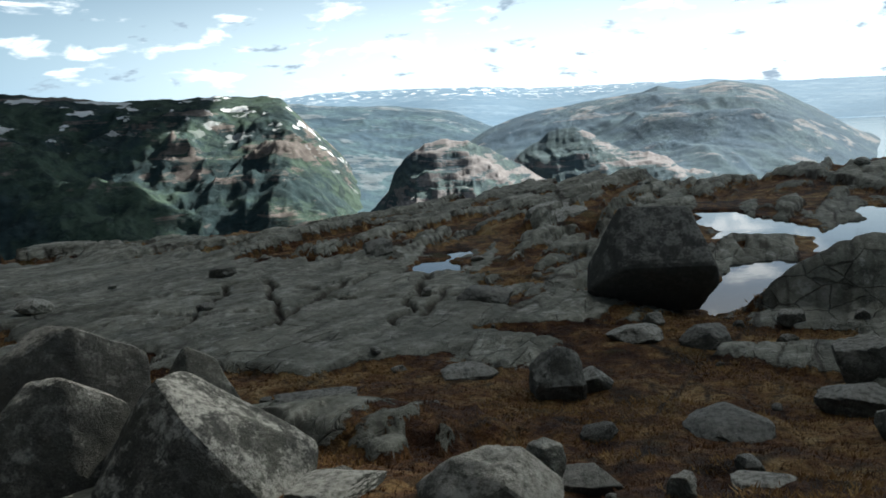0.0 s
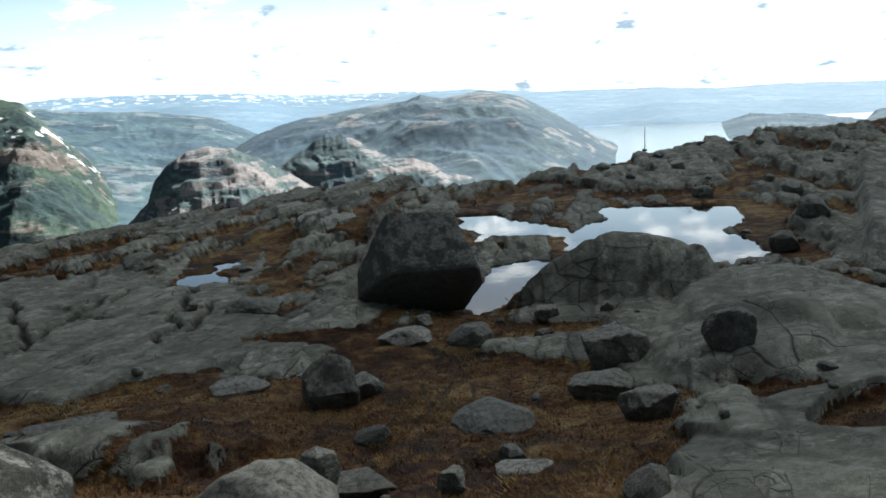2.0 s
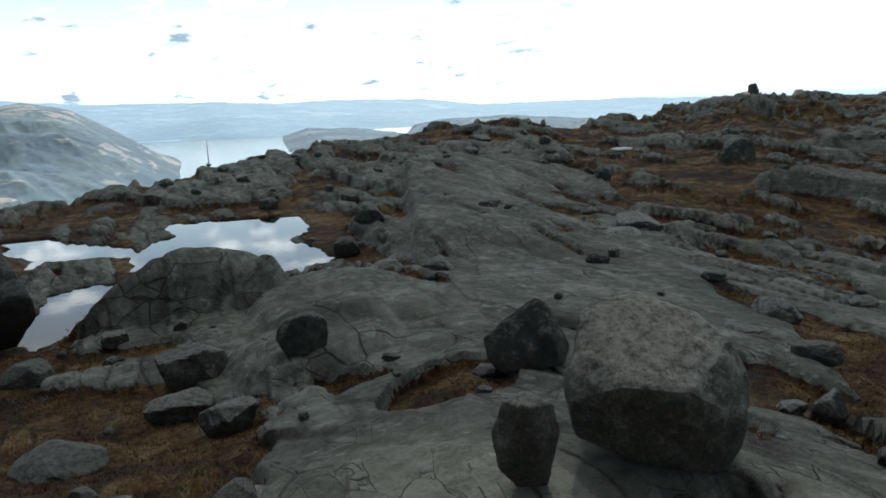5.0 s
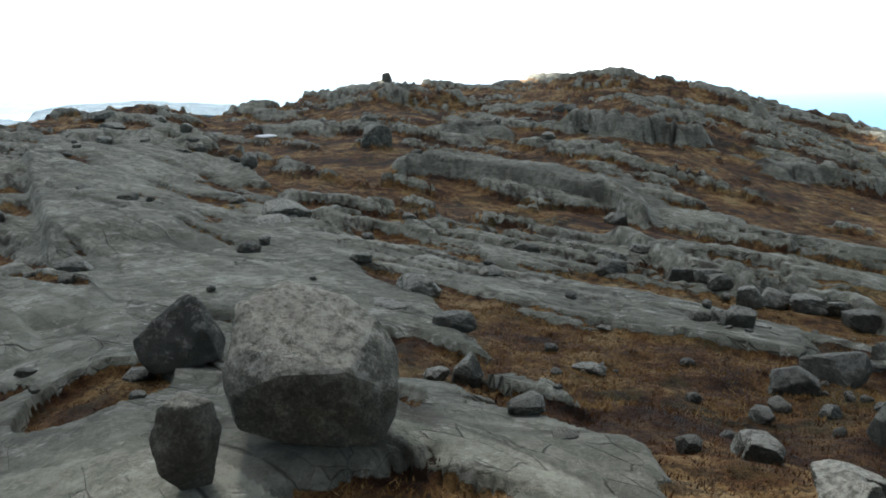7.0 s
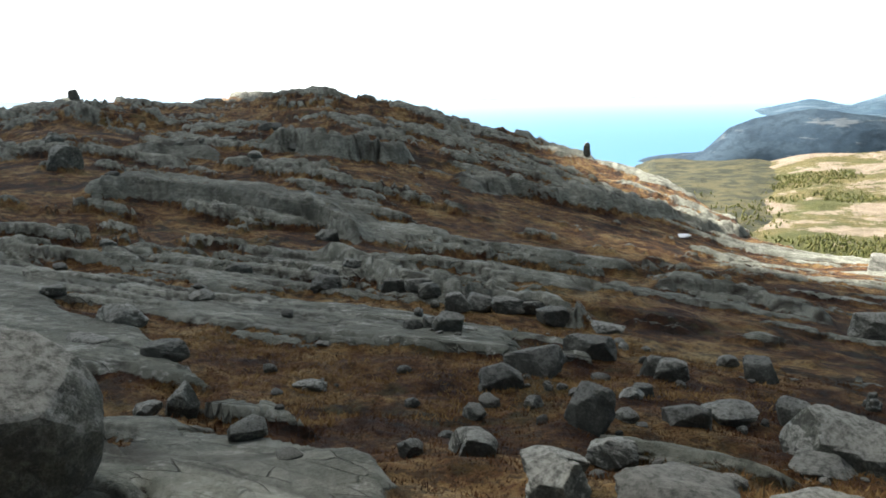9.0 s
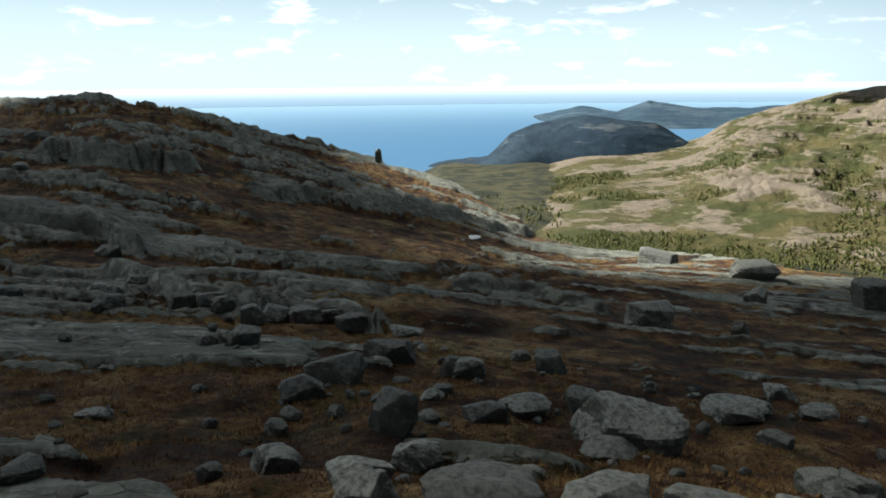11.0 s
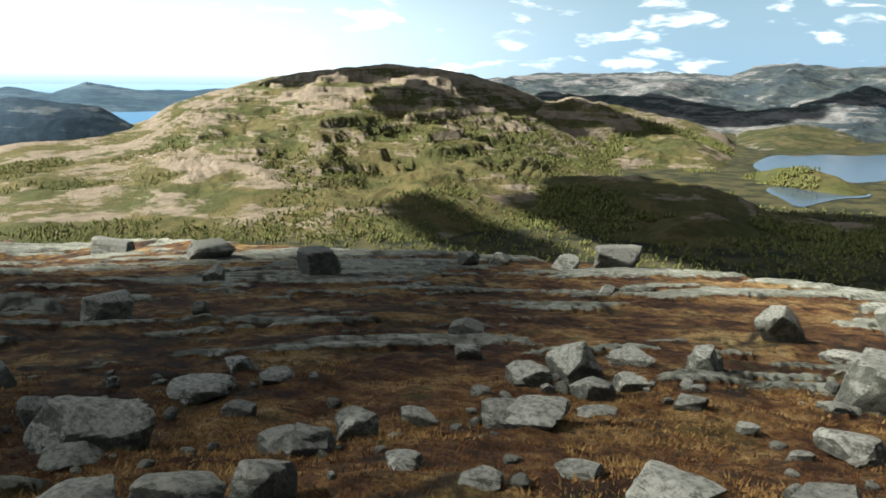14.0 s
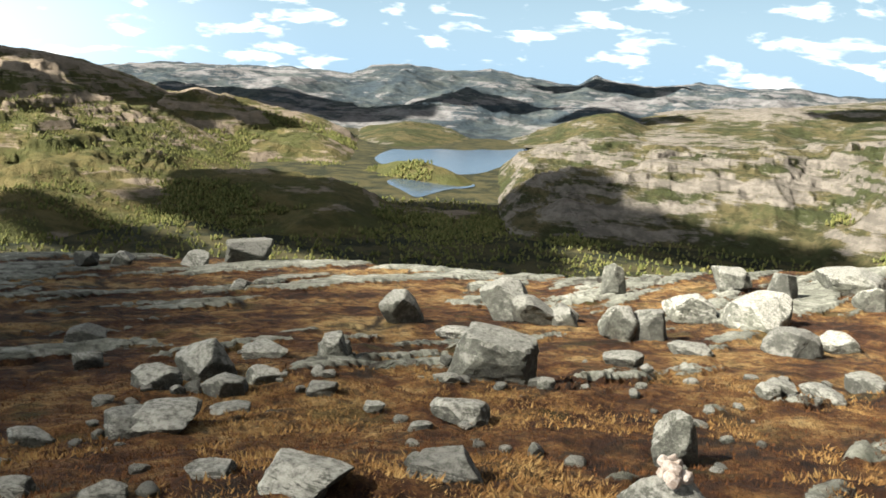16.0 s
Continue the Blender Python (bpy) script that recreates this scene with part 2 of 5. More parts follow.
def bearing_and_distance(x, y):
    return (np.degrees(np.arctan2(x, y)) + 120) % 360 - 120, np.hypot(x, y)


def lap(az):
    """Brings bearings into -60 .. 300."""
    return (az + 60) % 360 - 60


def rim_of(az):
    a = lap(az)
    cols = np.array(RIM, float)
    return np.interp(a, cols[:, 0], cols[:, 1]), np.interp(a, cols[:, 0], cols[:, 2])


def valley_level(a, r):
    """The land south of the sea lies higher than the sea bed."""
    shore = step(99.5, 102, a) * np.maximum(step(1000, 900, r), step(132, 138, a))
    return VALLEY + 13.5 * np.maximum(shore, step(18, 14, a))


def plateau(x, y):
    """Smooth height of the plateau, its edge and the drop behind it."""
    az, r = bearing_and_distance(x, y)
    a = lap(az)
    cols = np.array(PLAN, float)
    el, rr = rim_of(az)
    lr = np.log(np.maximum(r, 0.5))
    nodes = [math.log(1.5), math.log(4), math.log(9), math.log(16), math.log(28)]
    d = [np.full_like(r, 1.70)] + [np.interp(a, cols[:, 0], cols[:, k]) for k in (1, 2, 3, 4)]
    rim_d = -rr * np.tan(np.radians(el))
    nodes.append(np.log(np.maximum(rr, 29)))
    d.append(rim_d)
    h = d[0].copy()
    for k in range(5):
        t = np.clip((lr - nodes[k]) / (nodes[k + 1] - nodes[k]), 0, 1)
        h = np.where(lr > nodes[k], d[k] + (d[k + 1] - d[k]) * t, h)
    beyond = np.maximum(r - rr, 0)
    h = h + np.where(r > rr, 0.9 * beyond + 0.02 * beyond ** 2, 0)
    return np.maximum(EYE - h, valley_level(a, r))


def within(x, y, cx, cy, a, b, bearing):
    """1 at the middle of an oval, 0 at its edge, negative outside."""
    s, c = math.sin(radians(bearing)), math.cos(radians(bearing))
    u, v = (x - cx) * s + (y - cy) * c, (x - cx) * c - (y - cy) * s
    return 1 - np.sqrt((u / a) ** 2 + (v / b) ** 2 + 1e-9)


def groove(x, y, x0, y0, x1, y1):
    """1 in the middle of a wavering joint, 0 beside it."""
    dx, dy = x1 - x0, y1 - y0
    n = math.hypot(dx, dy)
    along, off = ((x - x0) * dx + (y - y0) * dy) / n, ((x - x0) * dy - (y - y0) * dx) / n
    off = off + 0.22 * fbm(along * 1.1 + x0, along * 0 + y0, 3, 7)
    wide = (0.0064 + 0.004 * fbm(along * 2.3, along * 0 + x1, 2, 9)) * np.hypot(x, y)
    return step(1.0, 0.3, np.abs(off) / wide) * step(-0.1, 0.2, along) * step(n + 0.1, n - 0.2, along)


def grooves(x, y):
    """All joints of the great slab together."""
    out = np.zeros(x.shape)
    close = (x > -8) & (x < 2) & (y > 10.5) & (y < 19)
    if close.any():
        out[close] = np.max([groove(x[close], y[close], *ends) for ends in CRACKS], 0)
    return out


def strike(x, y):
    s, c = math.sin(radians(STRIKE)), math.cos(radians(STRIKE))
    return x * s + y * c, x * c - y * s


def plates(x, y, long, broad, seed):
    """The bedrock's broken plates, drawn out along the beds: a number for each, and how near its rim."""
    u, v = strike(x, y)
    p = u / long + 0.35 * vnoise(u / long * 1.3, v / broad * 0.6, seed + 1)
    q = v / broad + 0.35 * vnoise(u / long * 0.9 + 7.7, v / broad * 0.8, seed + 2)
    ip, iq = np.floor(p).astype(np.int64), np.floor(q).astype(np.int64)
    best, second, mark = np.full(p.shape, 9.0), np.full(p.shape, 9.0), np.zeros(p.shape)
    for di in (-1, 0, 1):
        for dj in (-1, 0, 1):
            a, b = ip + di, iq + dj
            d = np.hypot(a + 0.1 + 0.8 * hashed(a, b, seed) - p, b + 0.1 + 0.8 * hashed(a, b, seed + 1) - q)
            nearer = d < best
            second = np.where(nearer, best, np.minimum(second, d))
            mark = np.where(nearer, hashed(a, b, seed + 2), mark)
            best = np.where(nearer, d, best)
    return mark, second - best


def in_outline(x, y, pts):
    """Metres inside an outline, negative outside it."""
    away, inside = np.full(x.shape, 1e9), np.zeros(x.shape, bool)
    for (x0, y0), (x1, y1) in zip(pts, pts[1:] + pts[:1]):
        dx, dy = x1 - x0, y1 - y0
        t = np.clip(((x - x0) * dx + (y - y0) * dy) / (dx * dx + dy * dy), 0, 1)
        away = np.minimum(away, np.hypot(x - x0 - t * dx, y - y0 - t * dy))
        if dy:
            inside ^= ((y0 > y) != (y1 > y)) & (x < x0 + dx * (y - y0) / dy)
    return np.where(inside, away, -away)


def slab_at(x, y):
    """How much of a bare slab this is, and how even."""
    clean, even = np.zeros(x.shape), np.zeros(x.shape)
    ragged = 0.35 * fbm(x * 0.8, y * 0.8, 4, 43)
    for keep, flat, pts in BARE:
        d = in_outline(x, y, pts)
        k = step(-0.25, 0.35, d / (0.5 + 0.03 * np.hypot(x, y)) + ragged)
        clean, even = np.maximum(clean, k * keep), np.maximum(even, k * flat)
    return clean, even


def broken(x, y):
    """Large and small plates, their size growing with the distance."""
    r = np.hypot(x, y)
    size = 1 + np.maximum(r - 14, 0) / 60
    big, big_rim = plates(x, y, 5.5, 1.25, 311)
    far_big, far_rim = plates(x, y, 13.0, 2.6, 331)
    k = step(30, 34, r)
    small, small_rim = plates(x, y, 1.3, 0.42, 321)
    mid, mid_rim = plates(x, y, 3.0, 0.85, 341)
    j = step(22, 26, r)
    return big * (1 - k) + far_big * k, big_rim * (1 - k) + far_rim * k, small * (1 - j) + mid * j, small_rim * (1 - j) + mid_rim * j, size


def rock_cover(x, y, octaves=5, made=None):
    """How bare the ground is: above 0 rock, below 0 heath."""
    az, r = bearing_and_distance(x, y)
    u, v = strike(x, y)
    big, _, small, _, size = made[0] if made else broken(x, y)
    clean, _ = made[1] if made else slab_at(x, y)
    m = 0.62 * fbm(u / (3.4 * size), v / (0.8 * size), octaves, 11, 0.62) + 0.28 * fbm(x / 6, y / 6, 2, 31)
    m = m + 0.5 * (big - 0.5) + 0.34 * (small - 0.5) - 0.05
    m = m - 0.10 * step(14, 30, r) * step(40, 54, az) - 0.12 * step(88, 104, az) * step(24, 15, r) - 0.05 * step(100, 112, az)
    edge = rim_of(az)[1]
    m = m + 0.26 * step(108, 122, az) * step(0.6, 0.95, r / edge) - 0.12 * step(10, 6, r)
    m = m * (1 - 0.55 * clean) + 0.8 * clean
    m = np.maximum(m, m * 0.3 + 0.3 * (made[2] if made else scarp_rise(x, y))[0] - 0.1)
    wave = 0.22 * fbm(x * 0.9, y * 0.9, 4, 41)
    for cx, cy, a, b, be in HEATH:
        w = within(x, y, cx, cy, a, b, be) + wave
        m = np.minimum(m, np.maximum(-w * 3 + 0.05, -0.6))
    return m


def scarp_rise(x, y):
    """Broken steps of rock, each a line of blocks with a level top running back."""
    az, r = bearing_and_distance(x, y)
    total, face = np.zeros(x.shape), np.zeros(x.shape)
    for k, (high, back, pts) in enumerate(SCARPS):
        line = sorted((math.degrees(math.atan2(px, py)), math.hypot(px, py)) for px, py in pts)
        la, lr = np.array(line).T
        base = np.interp(az, la, lr)
        cell = np.floor(az * base / 57.3 / (0.5 + 0.012 * base) + 0.6 * vnoise(az * 2.1, r * 0, 90 + k)).astype(np.int64)
        odd = hashed(cell, cell * 0 + k, 95)
        behind = r - base - (odd - 0.5) * 0.014 * base - 0.02 * base * vnoise(az * 0.8, az * 0, 97 + k)
        body = step(0.0, 0.012 * base, behind) * step(back, 0.25 * back, behind)
        ends = step(la[0] - 0.6, la[0] + 1.0, az) * step(la[-1] + 0.6, la[-1] - 1.0, az)
        total = np.maximum(total, high * (0.7 + 0.35 * odd) * body * ends)
        face = np.maximum(face, step(-0.03, 0.0, behind / base) * step(0.09, 0.03, behind / base) * ends)
    # the straight fault that bounds the long slab
    off = (az - 42.0 - 0.35 * vnoise(r * 0.3, r * 0, 99)) * r / 57.3
    return face, total + 0.42 * step(-0.1, 0.15, off) * step(5.0, 1.0, off) * step(14.5, 17, r) * step(46, 38, r)


def ground_height(x, y):
    az, r = bearing_and_distance(x, y)
    z = plateau(x, y)
    el, rr = rim_of(az)
    near = step(1.25, 1.0, r / rr)
    u, v = strike(x, y)
    made = broken(x, y), slab_at(x, y), scarp_rise(x, y)
    (big, big_rim, small, small_rim, size), (clean, even), (_, stepped) = made
    m = rock_cover(x, y, 5, made)
    far = step(25, 80, r)
    bare = step(-0.12, 0.10, m)
    lift = 0.10 + 0.26 * (big - 0.45) + 0.06 * step(0.0, 0.25, big_rim) + 0.13 * (small - 0.5) + 0.035 * step(0.0, 0.3, small_rim)
    tame = 0.30 + 0.70 * step(9, 24, r) * step(118, 98, az)
    rough = bare * size * lift * tame * (1 - 0.8 * even) + bare * even * 0.10
    rough = rough + 0.05 * size * fbm(x / 1.6, y / 1.6, 3, 51)
    rough = rough + bare * 0.022 * ridged(x * 1.7, y * 1.7, 4, 55)
    rough = rough + (1 - bare) * (0.07 * fbm(x * 1.1, y * 1.1, 4, 61) + 0.05 * fbm(x * 3.4, y * 3.4, 3, 65) - 0.02)
    crags = fbm(u / 16, v / 5.5, 4, 71) * 3
    crags = (np.floor(crags) + step(0.6, 1.0, crags - np.floor(crags))) / 3
    rough = rough + far * (0.85 * crags + 0.16 * ridged(u / 2.5, v / 1.4, 3, 75))
    for cx, cy, a, b, be, rise in SWELLS:
        w = np.clip(within(x, y, cx, cy, a, b, be) + 0.06 * fbm(x * 1.3, y * 1.3, 3, 47), 0, 1)
        rough = rough + rise * np.sqrt(w * (2 - w)) * step(0.0, 0.15, w)
    rough = rough + stepped
    z = z + rough * near * step(0.8, 3.0, r)
    wet = np.full_like(z, -9.0)
    close = (r > 11) & (r < 33) & (az > -12) & (az < 48)
    if close.any():
        px, py = x[close], y[close]
        ragged = 0.5 * fbm(px * 0.7, py * 0.7, 4, 81, 0.6)
        d = np.max([in_outline(px, py, [at(a, q) for a, q in pts]) for pts in TARNS], 0) + ragged
        wet[close] = d
    bank = step(-1.6, -0.1, wet)
    z = z * (1 - bank) + (POND + 0.05 + 0.12 * np.maximum(rough - 0.1, 0)) * bank - 0.5 * step(-0.04, 0.3, wet)
    z = np.where((wet > -2.6) & (wet < -0.06), np.maximum(z, POND + 0.05), z)
    z = np.where(r > rr * 1.6, z + np.where(az > 150, 0.5, 3.0) * fbm(x / 40, y / 40, 4, 91) * step(1.6, 2.5, r / rr), z)
    # grooves split the great slab
    return z - 0.008 * r * grooves(x, y)


# landform ends


def thing_mesh(name, verts, faces, mat, smooth=True):
    me = bpy.data.meshes.new(name)
    verts, faces = np.asarray(verts, np.float32), np.asarray(faces, np.int32)
    k = faces.shape[1]
    me.vertices.add(len(verts))
    me.vertices.foreach_set("co", verts.ravel())
    me.loops.add(faces.size)
    me.loops.foreach_set("vertex_index", faces.ravel())
    me.polygons.add(len(faces))
    me.polygons.foreach_set("loop_start", np.arange(0, faces.size, k, dtype=np.int32))
    me.polygons.foreach_set("use_smooth", np.full(len(faces), smooth))
    me.update(calc_edges=True)
    me.validate()
    if mat:
        me.materials.append(mat)
    return me


def grid_faces(rows, cols, closed=False):
    i, j = np.meshgrid(np.arange(rows - 1), np.arange(cols if closed else cols - 1), indexing="ij")
    k = (j + 1) % cols
    return np.stack([i * cols + j, (i + 1) * cols + j, (i + 1) * cols + k, i * cols + k], -1).reshape(-1, 4)

# ---------------------------------------------------------------- materials


class Shade:
    """A small builder of node materials."""

    def __init__(self, name, rough=0.9, spec=0.3):
        self.mat = bpy.data.materials.new(name)
        self.mat.use_nodes = True
        self.nt = self.mat.node_tree
        self.bsdf = self.nt.nodes["Principled BSDF"]
        self.bsdf.inputs["Roughness"].default_value = rough
        self.bsdf.inputs["Specular IOR Level"].default_value = spec

    def node(self, kind, **props):
        n = self.nt.nodes.new(kind)
        for key, value in props.items():
            n.inputs[key].default_value = value
        return n

    def link(self, a, b):
        self.nt.links.new(a, b)

    def place(self, scale=(1, 1, 1), turn=0.0, local=False):
        co = self.nt.nodes.new("ShaderNodeTexCoord") if local else self.nt.nodes.new("ShaderNodeNewGeometry")
        mp = self.node("ShaderNodeMapping")
        mp.inputs["Scale"].default_value = scale
        mp.inputs["Rotation"].default_value = (0, 0, radians(turn))
        self.link(co.outputs["Object" if local else "Position"], mp.inputs["Vector"])
        return mp.outputs["Vector"]

    def along_beds(self, broad, long, warp=0.0):
        """Coordinates turned to the strike of the beds, one unit for each plate."""
        mp = self.node("ShaderNodeMapping")
        mp.vector_type = "TEXTURE"
        mp.inputs["Rotation"].default_value = (0, 0, radians(-STRIKE))
        mp.inputs["Scale"].default_value = (broad, long, broad * 0.6)
        self.link(self.nt.nodes.new("ShaderNodeNewGeometry").outputs["Position"], mp.inputs["Vector"])
        if not warp:
            return mp.outputs["Vector"]
        wave = self.node("ShaderNodeTexNoise", Scale=0.9, Detail=3.0)
        self.link(mp.outputs["Vector"], wave.inputs["Vector"])
        scaled = self.node("ShaderNodeVectorMath")
        scaled.operation = "SCALE"
        scaled.inputs[3].default_value = warp
        self.link(wave.outputs["Color"], scaled.inputs[0])
        both = self.node("ShaderNodeVectorMath")
        both.operation = "ADD"
        self.link(mp.outputs["Vector"], both.inputs[0])
        self.link(scaled.outputs[0], both.inputs[1])
        return both.outputs[0]

    def noise(self, scale, vec=None, detail=5.0, rough=0.6, distort=0.0):
        n = self.node("ShaderNodeTexNoise", Scale=scale, Detail=detail, Roughness=rough, Distortion=distort)
        self.link(vec if vec else self.place(), n.inputs["Vector"])
        return n.outputs["Fac"]

    def cells(self, scale, vec=None, feature="F1", out="Distance"):
        n = self.node("ShaderNodeTexVoronoi", Scale=scale)
        n.feature = feature
        self.link(vec if vec else self.place(), n.inputs["Vector"])
        return n.outputs[out]

    def range(self, value, a, b, c=0.0, d=1.0):
        n = self.node("ShaderNodeMapRange")
        n.interpolation_type = "SMOOTHSTEP"
        for key, v in (("From Min", a), ("From Max", b), ("To Min", c), ("To Max", d)):
            n.inputs[key].default_value = v
        self.link(value, n.inputs["Value"])
        return n.outputs["Result"]

    def math(self, op, a, b):
        n = self.nt.nodes.new("ShaderNodeMath")
        n.operation = op
        for k, v in enumerate((a, b)):
            if isinstance(v, (int, float)):
                n.inputs[k].default_value = v
            else:
                self.link(v, n.inputs[k])
        return n.outputs[0]

    def ramp(self, value, stops):
        n = self.nt.nodes.new("ShaderNodeValToRGB")
        e = n.color_ramp.elements
        while len(e) < len(stops):
            e.new(0.5)
        for k, (p, c) in enumerate(stops):
            e[k].position, e[k].color = p, (*c, 1)
        self.link(value, n.inputs["Fac"])
        return n.outputs["Color"]

    def mix(self, fac, a, b, mode="MIX"):
        n = self.nt.nodes.new("ShaderNodeMix")
        n.data_type, n.blend_type = "RGBA", mode
        for key, v in (("Factor", fac), ("A", a), ("B", b)):
            if isinstance(v, (int, float)):
                n.inputs[key].default_value = v
            elif isinstance(v, tuple):
                n.inputs[key].default_value = (*v, 1)
            else:
                self.link(v, n.inputs[key])
        return n.outputs["Result"]

    def attr(self, name):
        n = self.nt.nodes.new("ShaderNodeAttribute")
        n.attribute_name = name
        return n.outputs["Fac"]

    def random(self):
        return self.nt.nodes.new("ShaderNodeObjectInfo").outputs["Random"]

    def island(self):
        return self.nt.nodes.new("ShaderNodeNewGeometry").outputs["Random Per Island"]

    def up(self):
        g = self.nt.nodes.new("ShaderNodeNewGeometry")
        s = self.nt.nodes.new("ShaderNodeSeparateXYZ")
        self.link(g.outputs["Normal"], s.inputs["Vector"])
        return s.outputs["Z"]

    def color(self, c):
        if isinstance(c, tuple):
            self.bsdf.inputs["Base Color"].default_value = (*c, 1)
        else:
            self.link(c, self.bsdf.inputs["Base Color"])

    def bump(self, height, strength=0.5, distance=0.05):
        n = self.node("ShaderNodeBump", Strength=strength, Distance=distance)
        self.link(height, n.inputs["Height"])
        self.link(n.outputs["Normal"], self.bsdf.inputs["Normal"])


def gneiss(s, local=False, lift=0.09, base=((0.06, 0.06, 0.054), (0.205, 0.213, 0.172), (0.45, 0.455, 0.385)), size=1.0):
    """Weathered grey gneiss with lichen; returns colour and relief."""
    v = s.place((size, size, size), local=local)
    bed = s.place((4.5 * size, 0.5 * size, 4.5 * size), STRIKE, local=local)
    big, mid, fine = s.noise(0.7, v, 4), s.noise(5.0, v, 8, 0.7), s.noise(40.0, v, 5, 0.8)
    bands = s.noise(1.0, bed, 8, 0.7, 0.3)
    tone = s.math("ADD", s.math("MULTIPLY", bands, 0.2), s.math("ADD", s.math("MULTIPLY", mid, 0.5), s.math("MULTIPLY", fine, 0.3)))
    col = s.ramp(tone, [(0.37, base[0]), (0.49, base[1]), (0.61, base[2])])
    col = s.mix(s.range(big, 0.42, 0.68, 0, 0.4), col, (0.135, 0.14, 0.10))
    blotch = s.noise(1.7, v, 7, 0.72)
    col = s.mix(s.range(blotch, 0.35, 0.52, 0.55, 0.0), col, (0.07, 0.072, 0.06))
    # pale and black lichen; slope weighting also paints tops lit and sides shaded
    top = s.range(s.up(), 0.1, 0.95, 0.0, lift)
    spots = s.math("ADD", s.noise(2.0, v, 9, 0.78), top)
    pale = s.math("MULTIPLY", s.range(spots, 0.55, 0.63), s.range(s.noise(13.0, v, 5, 0.75), 0.3, 0.62))
    col = s.mix(s.math("MULTIPLY", pale, s.range(s.up(), -0.1, 0.75, 0.15, 0.85)), col, (0.50, 0.49, 0.44))
    black = s.range(s.math("SUBTRACT", s.noise(2.7, v, 9, 0.78), s.math("MULTIPLY", top, 0.6)), 0.5, 0.6, 0.0, 0.75)
    col = s.mix(black, col, (0.045, 0.045, 0.042))
    relief = s.math("ADD", s.math("MULTIPLY", bands, 0.3), s.math("ADD", s.math("MULTIPLY", mid, 0.7), s.math("MULTIPLY", fine, 0.25)))
    return col, relief


def bedrock(s):
    """Ice-worn gneiss in thin broken plates, with open joints, pale lichen and dark stains; returns colour and relief."""
    v = s.place()
    mid, fine = s.noise(5.0, v, 8, 0.7), s.noise(34.0, v, 5, 0.8)
    layers, seams = [], []
    for broad, long in ((0.6, 2.6), (0.15, 0.6)):
        w = s.along_beds(broad, long, 0.3)
        cell = s.node("ShaderNodeSeparateXYZ")
        s.link(s.cells(1.0, w, "F1", "Color"), cell.inputs["Vector"])
        layers.append(cell.outputs["X"])
        seams.append(s.range(s.cells(1.0, w, "DISTANCE_TO_EDGE"), 0.0, 0.022, 1.0, 0.0))
    tone = s.math("ADD", s.math("MULTIPLY", mid, 0.48), s.math("ADD", s.math("MULTIPLY", fine, 0.34), s.math("MULTIPLY", s.math("ADD", layers[0], layers[1]), 0.09)))
    col = s.ramp(tone, [(0.37, (0.085, 0.086, 0.072)), (0.49, (0.23, 0.233, 0.19)), (0.60, (0.40, 0.40, 0.34))])
    col = s.mix(s.range(s.noise(0.6, v, 6, 0.65), 0.45, 0.65, 0, 0.55), col, (0.125, 0.128, 0.098))
    lichen = s.math("MULTIPLY", s.range(s.noise(2.6, v, 8, 0.72), 0.55, 0.62), s.range(s.noise(15.0, v, 5, 0.75), 0.36, 0.58))
    col = s.mix(s.math("MULTIPLY", lichen, 0.8), col, (0.52, 0.51, 0.455))
    open_joint = s.math("MULTIPLY", seams[0], s.range(s.noise(0.7, v, 4), 0.5, 0.6))
    crack = s.math("MULTIPLY", seams[1], s.range(s.noise(1.5, v, 4), 0.5, 0.6))
    seam = s.math("MAXIMUM", open_joint, s.math("MULTIPLY", crack, 0.8))
    col = s.mix(s.math("MULTIPLY", seam, 0.6), col, (0.03, 0.025, 0.018))
    relief = s.math("ADD", s.math("MULTIPLY", s.math("ADD", layers[0], s.math("MULTIPLY", layers[1], 0.6)), 0.55), s.math("ADD", s.math("MULTIPLY", mid, 0.6), s.math("MULTIPLY", fine, 0.25)))
    return col, s.math("SUBTRACT", relief, s.math("MULTIPLY", seam, 0.6))


def heath(s):
    """Moor grass, heather and moss in brown, rust and straw."""
    v = s.place()
    big, mid, tuft, fine = s.noise(0.42, v, 4), s.noise(2.2, v, 7, 0.7), s.noise(7.0, v, 6, 0.65), s.noise(30.0, v, 5, 0.8)
    tone = s.math("ADD", s.math("MULTIPLY", big, 0.42), s.math("ADD", s.math("MULTIPLY", mid, 0.38), s.math("MULTIPLY", tuft, 0.2)))
    col = s.ramp(tone, [(0.40, (0.014, 0.007, 0.004)), (0.46, (0.075, 0.029, 0.011)), (0.505, (0.20, 0.098, 0.032)), (0.55, (0.37, 0.225, 0.085)), (0.62, (0.50, 0.36, 0.17))])
    col = s.mix(s.range(s.noise(0.9, v, 5), 0.56, 0.66, 0, 0.6), col, (0.075, 0.072, 0.02))
    col = s.mix(s.range(tuft, 0.52, 0.62, 0, 0.7), col, (0.03, 0.013, 0.007))
    col = s.mix(s.range(fine, 0.47, 0.62, 0.0, 0.6), col, (0.028, 0.014, 0.008))
    relief = s.math("ADD", s.math("MULTIPLY", mid, 0.8), s.math("SUBTRACT", s.math("MULTIPLY", fine, 0.7), s.math("MULTIPLY", tuft, 1.4)))
    return col, relief


